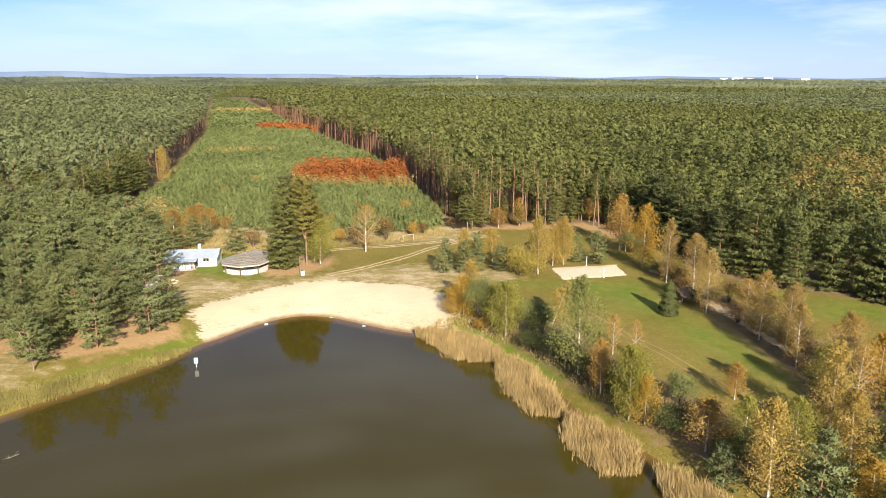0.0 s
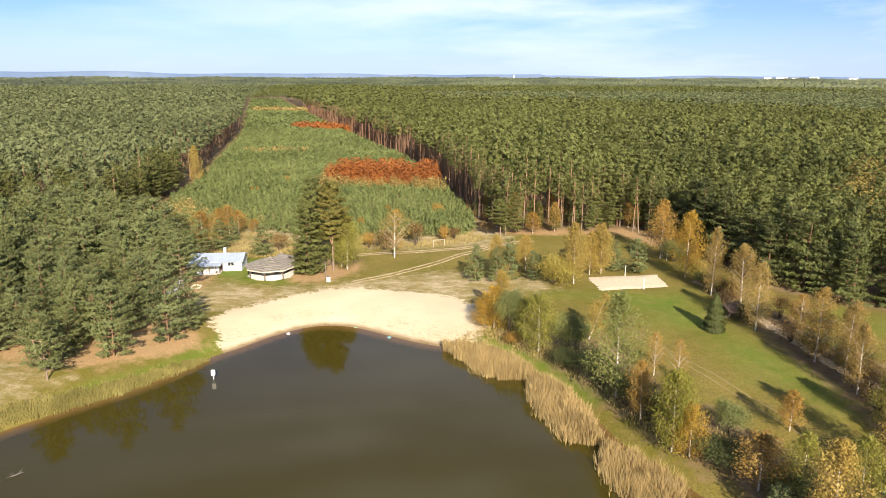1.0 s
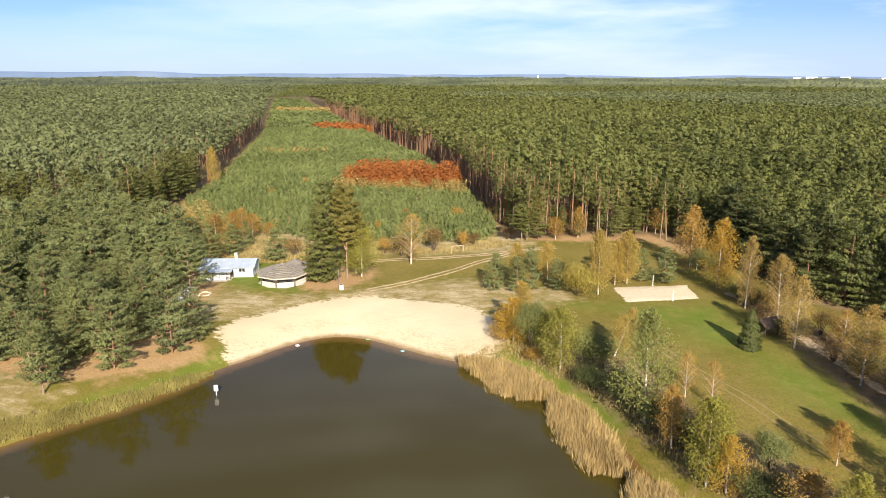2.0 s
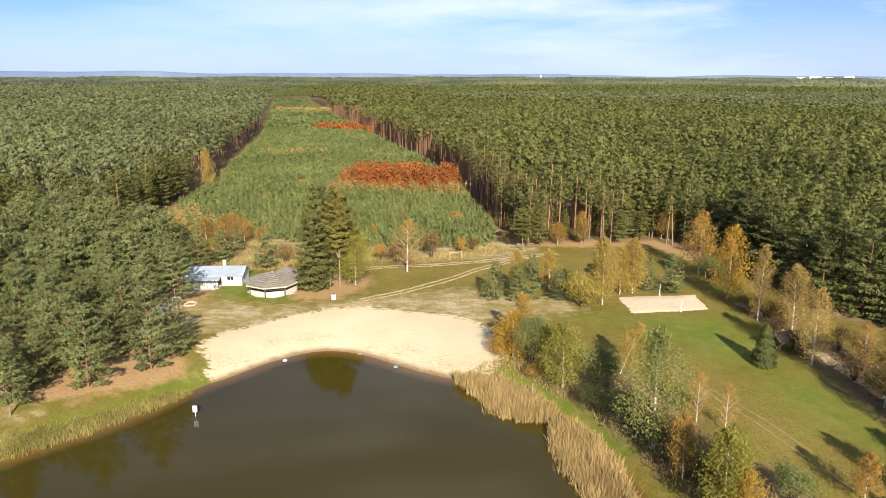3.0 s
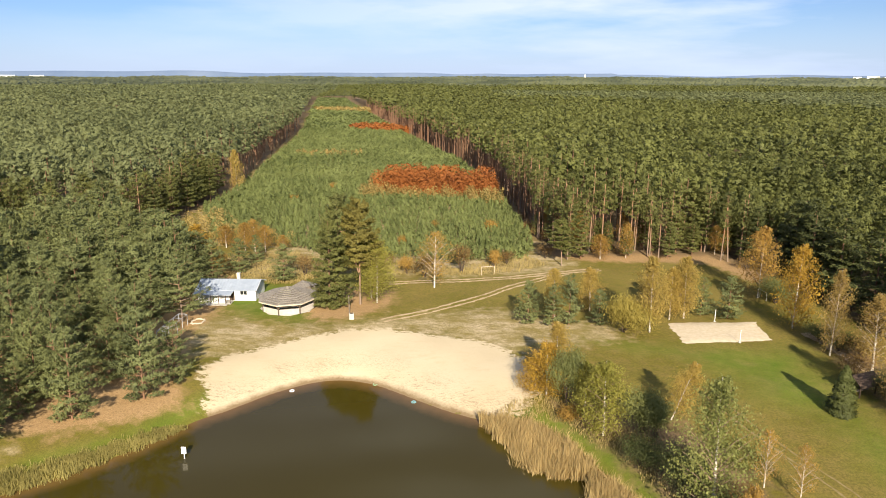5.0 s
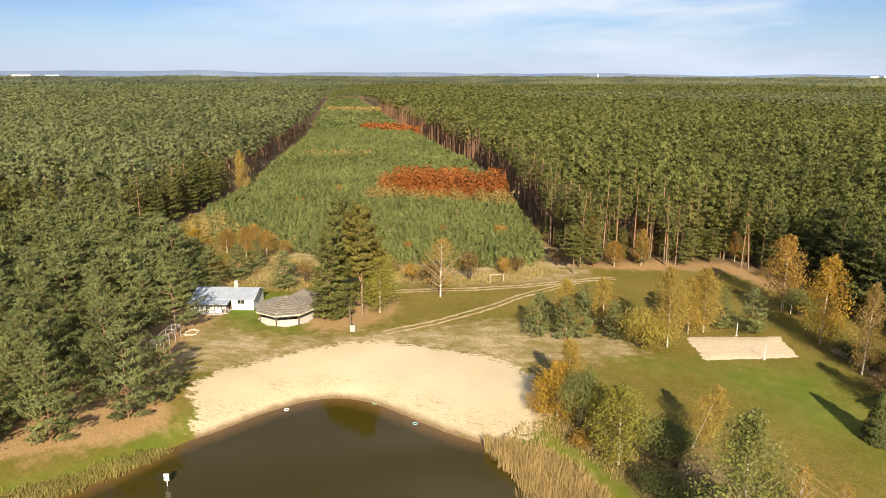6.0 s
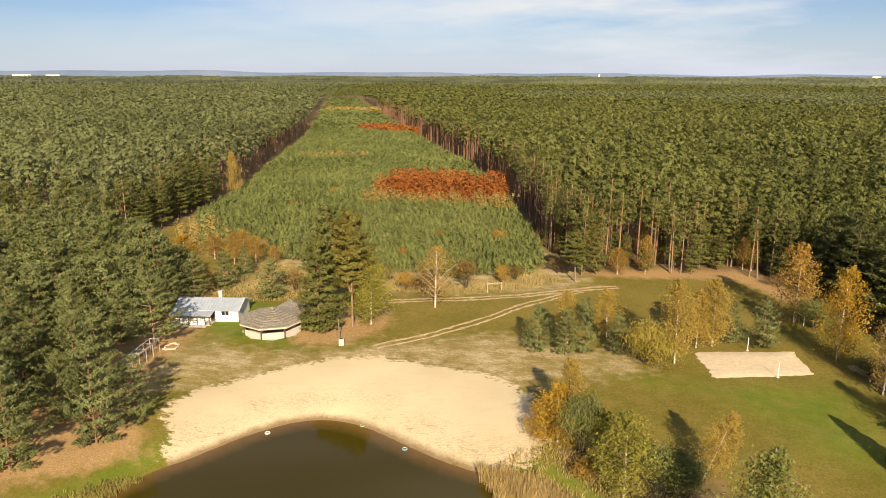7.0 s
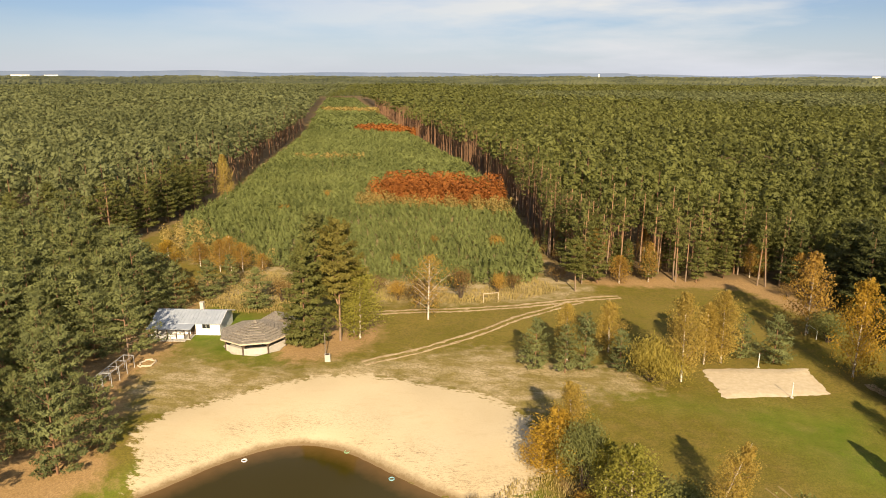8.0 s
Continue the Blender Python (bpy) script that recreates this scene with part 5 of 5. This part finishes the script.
def reed_bed(poly, per_m2, tall, rng, wide=0.07):
    x0, x1, y0, y1 = min(p[0] for p in poly), max(p[0] for p in poly), min(p[1] for p in poly), max(p[1] for p in poly)
    n = int((x1 - x0) * (y1 - y0) * per_m2)
    xs, ys = rng.uniform(x0, x1, n), rng.uniform(y0, y1, n)
    clump = np.sin(xs * 1.9 + np.sin(ys * 1.3) * 2) * np.sin(ys * 1.7 + 1) * 0.5
    k = signed(xs, ys, poly) + clump + rng.normal(0, 0.3, n) > 0
    xs, ys = xs[k], ys[k]
    n = len(xs)
    z = height(xs, ys)
    h = tall * rng.uniform(0.7, 1.15, n) * (1 + 0.25 * clump[k]) + np.clip(-z, 0, 1)
    a = rng.uniform(0, np.pi, n)
    t = np.column_stack([np.cos(a), np.sin(a), 0 * a]) * wide
    p = np.column_stack([xs, ys, z])
    bow = np.column_stack([rng.normal(0.05, 0.22, n), rng.normal(0.05, 0.22, n), 0 * a]) * tall
    up = np.column_stack([0 * h, 0 * h, h])
    v = np.stack([p - t * 0.4, p + t * 0.4, p + up * 0.7 + bow * 0.45 + t * 0.9, p + up + bow, p + up * 0.7 + bow * 0.45 - t * 0.9], 1).reshape(-1, 3)
    b = np.arange(n)[:, None] * 5
    return v, np.concatenate([b + [[0, 1, 2, 4]], b + [[4, 2, 3, 3]]]).astype(int)


REEDS = [[(-4, 121.5), (2, 120.5), (7, 117), (11, 110.5), (10.5, 109), (6, 108.5), (2, 111), (-1, 117)],
         [(11, 109), (15.5, 104), (17.5, 96), (18.5, 90), (17, 89), (13.5, 90), (11.5, 95), (9.5, 102)],
         [(18.5, 88), (22.5, 84.5), (25.8, 78.5), (24.5, 75), (21, 74), (18, 78), (16.5, 83)],
         [(26.5, 74.5), (28.5, 73.5), (33, 67), (40, 50), (36, 50), (26, 69)]]
rng = np.random.default_rng(101)
for poly in REEDS:
    structure("reed_bed", reed_bed(poly, 100, 2.0, rng, 0.040), REED, "dense bed of dry straw-coloured reeds standing in the water", "reeds", False, "stuff")
BANK = [(-64, 89), (-58, 94.5), (-52, 100.5), (-47.5, 107), (-44, 112), (-43, 114), (-46, 113), (-50, 107), (-56, 101), (-62, 96), (-68, 92), (-72, 80), (-74, 78)]
structure("sedge", reed_bed(BANK, 110, 0.6, rng, 0.035), SEDGE, "pale green sedge along the grassy bank", "sedge", False, "stuff")
HAY = [(-76, 186), (-66, 176), (-56, 172), (-48, 174), (-40, 184), (-28, 184), (-14, 184.5), (0, 190), (6, 198), (0, 205), (-16, 190), (-30, 194), (-46, 191), (-62, 201)]
structure("tall_grass", reed_bed(HAY, 12, 0.6, rng, 0.06), HAY_LEAF, "tall bleached grass before the young pines", "grass", False, "stuff")
TUFTS = [(-2, 123), (6, 122), (14, 114), (20, 104), (24, 92), (34, 80), (38, 84), (28, 98), (22, 112), (10, 126), (3, 128)]
structure("bank_grass", reed_bed(TUFTS, 16, 0.45, rng, 0.05), HAY_LEAF, "rough yellowing grass behind the reeds", "grass", False, "stuff")

# ---- house ----
HOUSE = pose(-57.5, 160.3, on_ground(-58, 163), 0, 0, 7)   # front wall's foot, middle
house = thing("house", HOUSE, "small whitewashed house with pale metal roof", "house")


def gable_walls(x0, x1, y0, y1, eave, ridge):
    """Outer shell of a house with a ridge along x."""
    m = (y0 + y1) / 2
    v = [(x0, y0, 0), (x1, y0, 0), (x1, y1, 0), (x0, y1, 0), (x0, y0, eave), (x1, y0, eave), (x1, y1, eave), (x0, y1, eave), (x0, m, ridge), (x1, m, ridge)]
    q = [(0, 1, 5, 4), (2, 3, 7, 6), (1, 2, 6, 5), (3, 0, 4, 7), (5, 6, 9, 9), (7, 4, 8, 8), (3, 2, 1, 0)]
    return np.array(v, float), np.array(q)


def slab(corners, thick):
    """A flat plate with thickness under the four corners."""
    c = np.array(corners, float)
    v = np.concatenate([c, c - [0, 0, thick]])
    return v, np.array([(0, 1, 2, 3), (7, 6, 5, 4), (0, 4, 5, 1), (1, 5, 6, 2), (2, 6, 7, 3), (3, 7, 4, 0)])


part("wall", gable_walls(-7.0, 4.8, 0, 6.6, 2.3, 3.4), WHITEWASH, house)
for y0, y1, z0, z1 in ((-0.45, 3.3, 2.28, 3.57), (7.05, 3.3, 2.28, 3.57)):
    roof = part("roof", slab([(-7.3, y0, z0), (5.15, y0, z0), (5.15, y1, z1), (-7.3, y1, z1)], 0.09), ROOF_METAL, house, "pale sheet metal roof slope")
    for i in range(20):
        x = -7.1 + i * 0.63
        part("seam", beam((x, y0, z0 + 0.03), (x, y1, z1 + 0.03), 0.035, 0.05), ROOF_METAL, roof)
part("verge_board", beam((5.17, -0.45, 2.24), (5.17, 3.3, 3.51), 0.05, 0.2), WHITE, house)
part("verge_board", beam((5.17, 7.05, 2.24), (5.17, 3.3, 3.51), 0.05, 0.2), WHITE, house)
chim = part("chimney", box(-0.1, 4.0, 2.6, 0.55, 4.65, 4.5), BRICK, house, "pale plastered chimney", 0.02)
part("chimney_cap", box(-0.16, 3.94, 4.5, 0.61, 4.71, 4.6), CONCRETE, chim)
win = part("window", box(1.7, -0.03, 1.25, 3.05, 0.02, 2.0), GLASS, house, "dark window with white frame")
for b in (box(1.63, -0.06, 1.18, 1.7, 0.02, 2.07), box(3.05, -0.06, 1.18, 3.12, 0.02, 2.07), box(1.7, -0.06, 2.0, 3.05, 0.02, 2.07), box(1.7, -0.06, 1.18, 3.05, 0.02, 1.25), box(2.34, -0.06, 1.25, 2.41, 0.02, 2.0)):
    part("window_frame", b, WHITE, win)
# porch
part("porch_roof", slab([(-7.2, -2.5, 1.95), (0.55, -2.5, 1.95), (0.55, -0.1, 2.26), (-7.2, -0.1, 2.26)], 0.10), ROOF_METAL, house)
part("porch_floor", box(-7.0, -2.4, 0, 0.4, -0.01, 0.14), CONCRETE, house)
part("porch_wall", box(-6.9, -2.2, 0.14, -0.75, -2.08, 0.85), WHITEWASH, house)
for x in (-6.9, -5.2, -3.6, -2.0, -0.6, 0.3):
    part("porch_post", box(x - 0.07, -2.38, 0.14, x + 0.07, -2.24, 1.93), DARKWOOD, house)
part("door", box(-0.4, -0.05, 0.14, 0.5, -0.005, 2.05), DARKWOOD, house)
part("step", box(-5.6, -3.2, 0, -0.2, -2.45, 0.12), CONCRETE, house)

# ---- pavilion ----
PAV = (-45.0, 158.4)
pav = thing("pavilion", pose(*PAV, on_ground(*PAV), 0, 0, 22.5), "eight-sided open pavilion with a grey board roof and low walls", "pavilion")
R_WALL, R_EAVE, Z_EAVE, Z_TOP = 5.2, 6.0, 2.15, 4.05


def corner(i, r, z):
    a = radians(22.5 + 45 * i)
    return np.array([r * math.cos(a), r * math.sin(a), z])


part("floor", join([tube([(0, 0, 0), (0, 0, 0.09)], [R_WALL + 0.25] * 2, 8)]), CONCRETE, pav)
for i in range(8):
    a, b = corner(i, R_WALL, 0), corner(i + 1, R_WALL, 0)
    post = part("post", beam(a * [1, 1, 0], a + [0, 0, Z_EAVE - 0.05], 0.24, 0.24), DARKWOOD, pav)
    for other in (corner(i + 1, R_WALL, 0), corner(i - 1, R_WALL, 0)):
        d = (other - a) / np.linalg.norm(other - a)
        part("brace", beam(a + d * 0.1 + [0, 0, Z_EAVE - 0.75], a + d * 0.75 + [0, 0, Z_EAVE - 0.1], 0.12, 0.12), DARKWOOD, post)
    if i != 1:
        d = (b - a) / np.linalg.norm(b - a)
        part("low_wall", beam(a + d * 0.14 + [0, 0, 0.62], b - d * 0.14 + [0, 0, 0.62], 0.14, 1.06), CONCRETE, pav)
    part("eave_board", beam(corner(i, R_EAVE + 0.02, Z_EAVE), corner(i + 1, R_EAVE + 0.02, Z_EAVE), 0.05, 0.22), PALEWOOD, pav, "pale eave board")
    part("rafter", beam(corner(i, R_EAVE - 0.1, Z_EAVE - 0.05), (0, 0, Z_TOP - 0.2), 0.1, 0.14), DARKWOOD, pav)
    rows = 9
    for k in range(rows):
        f0, f1 = k / rows, (k + 1) / rows
        lo = [corner(j, R_EAVE * (1 - f0) + 0.02, Z_EAVE + (Z_TOP - Z_EAVE) * f0 + 0.20) for j in (i, i + 1)]
        hi = [corner(j, max(0.02, R_EAVE * (1 - f1) - 0.04), Z_EAVE + (Z_TOP - Z_EAVE) * f1 + 0.03) for j in (i + 1, i)]
        part("roof_board", slab([*lo, *hi], 0.09), SHINGLE, pav)
part("roof_cap", tube([(0, 0, Z_TOP), (0, 0, Z_TOP + 0.25)], [0.4, 0.08], 8), SHINGLE, pav)

# annexe behind, its roof butting against the pavilion
hut = thing("annexe", pose(-43.7, 165.6, on_ground(-43.7, 165.6), 0, 0, -47), "small annexe with a pitched grey board roof behind the pavilion", "hut")
for x in (-1.5, 1.9):
    for y in (-2.6, 2.6):
        part("post", beam((x, y, 0), (x, y, 1.87), 0.16, 0.16), DARKWOOD, hut)
for s in (-1, 1):
    for k in range(8):
        f0, f1 = k / 8, (k + 1) / 8
        part("roof_board", slab([(-2.0, s * 3.0 * (1 - f0), 1.80 + 1.15 * f0 + 0.05), (2.2, s * 3.0 * (1 - f0), 1.80 + 1.15 * f0 + 0.05), (2.2, s * (3.0 * (1 - f1) - 0.03), 1.80 + 1.15 * f1 + 0.01), (-2.0, s * (3.0 * (1 - f1) - 0.03), 1.80 + 1.15 * f1 + 0.01)], 0.045), SHINGLE, hut)
for x in (-1.6, 1.95):
    part("gable", (np.array([(x, -2.7, 1.87), (x, 2.7, 1.87), (x, 0, 2.87), (x + 0.06, -2.7, 1.87), (x + 0.06, 2.7, 1.87), (x + 0.06, 0, 2.87)]),
                   np.array([(2, 1, 0, 0), (3, 4, 5, 5), (0, 1, 4, 3), (1, 2, 5, 4), (2, 0, 3, 5)])), OLDWOOD, hut)
part("side_wall", box(-1.5, -2.6, 0, 1.9, -2.5, 1.85), OLDWOOD, hut)
part("back_wall", box(1.9, -2.5, 0, 1.98, 2.6, 1.85), OLDWOOD, hut)

# roofed shelter beside the spruce
shel = thing("shelter", pose(50.2, 134.0, on_ground(50.2, 134), 0, 0, 30), "small dark wooden shelter with a pitched roof", "shelter")
for x in (-1.6, 1.6):
    for y in (-1.2, 1.2):
        part("post", beam((x, y, 0), (x, y, 2.0), 0.15, 0.15), DARKWOOD, shel)
for s in (-1, 1):
    for k in range(6):
        f0, f1 = k / 6, (k + 1) / 6
        part("roof_board", slab([(-2.2, s * 1.9 * (1 - f0), 1.8 + 1.3 * f0 + 0.05), (2.2, s * 1.9 * (1 - f0), 1.8 + 1.3 * f0 + 0.05), (2.2, s * (1.9 * (1 - f1) - 0.03), 1.8 + 1.3 * f1 + 0.01), (-2.2, s * (1.9 * (1 - f1) - 0.03), 1.8 + 1.3 * f1 + 0.01)], 0.045), DARKWOOD, shel)
part("bench", box(-1.5, -0.25, 0.42, 1.5, 0.25, 0.48), OLDWOOD, shel)

# ---- fittings of the clearing ----


def tubes(*lines, r=0.04):
    return join([tube([a, b], [r, r], 8) for a, b in lines])


def at(x, y, turn=0.0, z=0.0):
    return pose(x, y, on_ground(x, y) + z, 0, 0, turn)


goal = thing("football_goal", at(-7.8, 186.9, 23), "small pale wooden football goal without net", "goal")
part("post", beam((-1.55, 0, 0), (-1.55, 0, 1.9), 0.1, 0.1), PALEWOOD, goal)
part("post", beam((1.55, 0, 0), (1.55, 0, 1.9), 0.1, 0.1), PALEWOOD, goal)
part("crossbar", beam((-1.6, 0, 1.95), (1.6, 0, 1.95), 0.1, 0.1), PALEWOOD, goal)

for x, y in ((38.2, 151.6), (36.4, 161.9)):
    post = thing("net_post", at(x, y), "white volleyball net post standing in the sand", "post", "posts of the court")
    part("tube", tube([(0, 0, 0), (0, 0, 2.35)], [0.055, 0.055], 10), WHITE, post)
    part("foot", box(-0.2, -0.2, 0, 0.2, 0.2, 0.12), CONCRETE, post, "concrete foot")
    part("hook", box(-0.04, -0.16, 2.05, 0.04, -0.07, 2.15), STEEL, post)

frame_goal = thing("bar_frame", at(49.4, 177.4, 100), "white tubular frame on the grass", "frame")
part("post", tubes(((-1.4, 0, 0), (-1.4, 0, 1.7)), r=0.06), WHITE, frame_goal)
part("post", tubes(((1.4, 0, 0), (1.4, 0, 1.7)), r=0.06), WHITE, frame_goal)
part("crossbar", tubes(((-1.4, 0, 1.7), (1.4, 0, 1.7)), r=0.06), WHITE, frame_goal)

climb = thing("climbing_frame", at(-60.0, 141.5, 95), "grey tubular climbing ladder with rungs beside the pines", "climbing frame")
for x in (-4.4, -2.2, 0, 2.2, 4.4):
    for y in (-0.8, 0.8):
        part("post", tubes(((x, y, 0), (x, y, 2.2)), r=0.05), STEEL, climb)
    part("crossbar", tubes(((x, -0.8, 2.2), (x, 0.8, 2.2)), r=0.05), STEEL, climb)
for y in (-0.8, 0.8):
    part("rail", tubes(((-4.4, y, 2.2), (4.4, y, 2.2)), r=0.05), STEEL, climb)
for i in range(7):
    x = -4.0 + i * 0.55
    part("rung", tubes(((x, -0.8, 2.2), (x, 0.8, 2.2)), r=0.03), STEEL, climb)

rng = np.random.default_rng(7)
for i in range(9):
    a = 2 * np.pi * i / 9
    x, y = -58.5 + 1.05 * math.cos(a), 147.5 + 1.35 * math.sin(a) + (0.35 if i % 2 else 0)
    log = thing("seat_log", at(x, y, math.degrees(a) + 90 + rng.normal(0, 14), 0.14), "pale barked log lying in a ring round the fire place", "log", "logs of the fire ring")
    L = rng.uniform(0.4, 0.55)
    part("stem", tube([(-L, 0, 0), (0, 0, 0.02), (L, 0, 0)], [0.13, 0.14, 0.12], 9), PALEWOOD, log)

bin_ = thing("litter_bin", at(-30.8, 153.3, 20), "pale square concrete litter bin", "litter bin")
part("body", box(-0.45, -0.45, 0, 0.45, 0.45, 1.15), CONCRETE, bin_, "", 0.05)
part("opening", box(-0.3, -0.3, 1.15, 0.3, 0.3, 1.17), DARKWOOD, bin_)

lamp_post = thing("wooden_pole", at(-31.6, 154.6), "thin weathered wooden pole beside the bin", "pole")
part("shaft", tube([(0, 0, 0), (0.03, 0, 2), (0, 0.02, 4.2)], [0.09, 0.08, 0.06], 8), OLDWOOD, lamp_post)

sign = thing("water_sign", pose(-39.7, 106.8, on_ground(-39.7, 106.8), 0, 0, 12), "white board on a pole standing in the lake", "sign")
part("pole", tube([(0, 0, 0), (0, 0, 3.2)], [0.05, 0.05], 8), WHITE, sign)
brd = part("board", box(-0.3, -0.1, 2.5, 0.3, -0.065, 3.45), WHITE, sign, "", 0.01)
for k, w in enumerate((0.22, 0.18, 0.22, 0.14)):
    part("bar", box(-w, -0.112, 3.28 - 0.18 * k, w, -0.1005, 3.33 - 0.18 * k), STEEL, brd)

for x, y, mat, word in ((-33, 127, WHITE, "white"), (-21, 131, GREENP, "green"), (-14, 126, TEAL, "turquoise")):
    buoy = thing("float_ring", pose(x, y, 0.04), "%s plastic ring floating near the beach" % word, "buoy", "floats off the beach")
    a = np.linspace(0, 2 * np.pi, 19)
    part("ring", tube(np.column_stack([0.31 * np.cos(a), 0.31 * np.sin(a), 0 * a]), [0.07] * 19, 8, False), mat, buoy)

# halls of a distant town on the skyline
for x, y, w, h in ((1720, 4255, 40, 5), (1790, 4230, 60, 8), (1860, 4210, 40, 4), (1946, 4168, 50, 9), (2120, 4080, 45, 5), (-2935, 3594, 90, 6), (-2817, 3688, 70, 5), (264, 4647, 8, 13)):
    hall = thing("far_hall", pose(x, y, 14, 0, 0, -math.degrees(math.atan2(x, y))), "white hall of a distant town above the forest", "building", "halls on the skyline")
    part("wall", box(-w / 2, -8, 0, w / 2, 8, 12 + h), WHITEWASH, hall)
    part("roof", slab([(-w / 2 - 1, -9, 13 + h), (w / 2 + 1, -9, 13 + h), (w / 2 + 1, 9, 13.5 + h), (-w / 2 - 1, 9, 13.5 + h)], 0.9), ROOF_METAL, hall)

# dead branch breaking the surface
snag = thing("sunken_branch", pose(-54.0, 78.6, -0.1, 0, 0, 30), "bare dead branch rising from the water", "branch")
rng = np.random.default_rng(3)
part("stem", tube([(-1.6, 0, -0.3), (0, 0.1, 0.1), (1.4, -0.2, 0.5)], [0.06, 0.05, 0.02], 6), OLDWOOD, snag)
for i in range(7):
    p = np.array([-0.8 + i * 0.32, 0, 0.02 + i * 0.06])
    part("twig", tube([p, p + [rng.uniform(-0.1, 0.5), rng.normal(0, 0.6), rng.uniform(0.1, 0.6)]], [0.025, 0.008], 4), OLDWOOD, snag)

# two pale boulders by the footway
for x, y, s in ((59.7, 127.1, 0.5), (60.4, 126.3, 0.65)):
    rock = thing("boulder", at(x, y, 40 * s), "pale boulder beside the footway", "stone")
    bm = bmesh.new()
    bmesh.ops.create_icosphere(bm, subdivisions=2, radius=s)
    for v in bm.verts:
        v.co *= 1 + 0.18 * noise.noise(v.co * 2.2 + Vector((x, y, 0)))
        v.co.z = max(-0.05, v.co.z * 0.65 + 0.2 * s)
    me = bpy.data.meshes.new("stone")
    bm.to_mesh(me)
    bm.free()
    me.materials.append(CONCRETE)
    stone = new("stone", me)
    stone.parent = rock
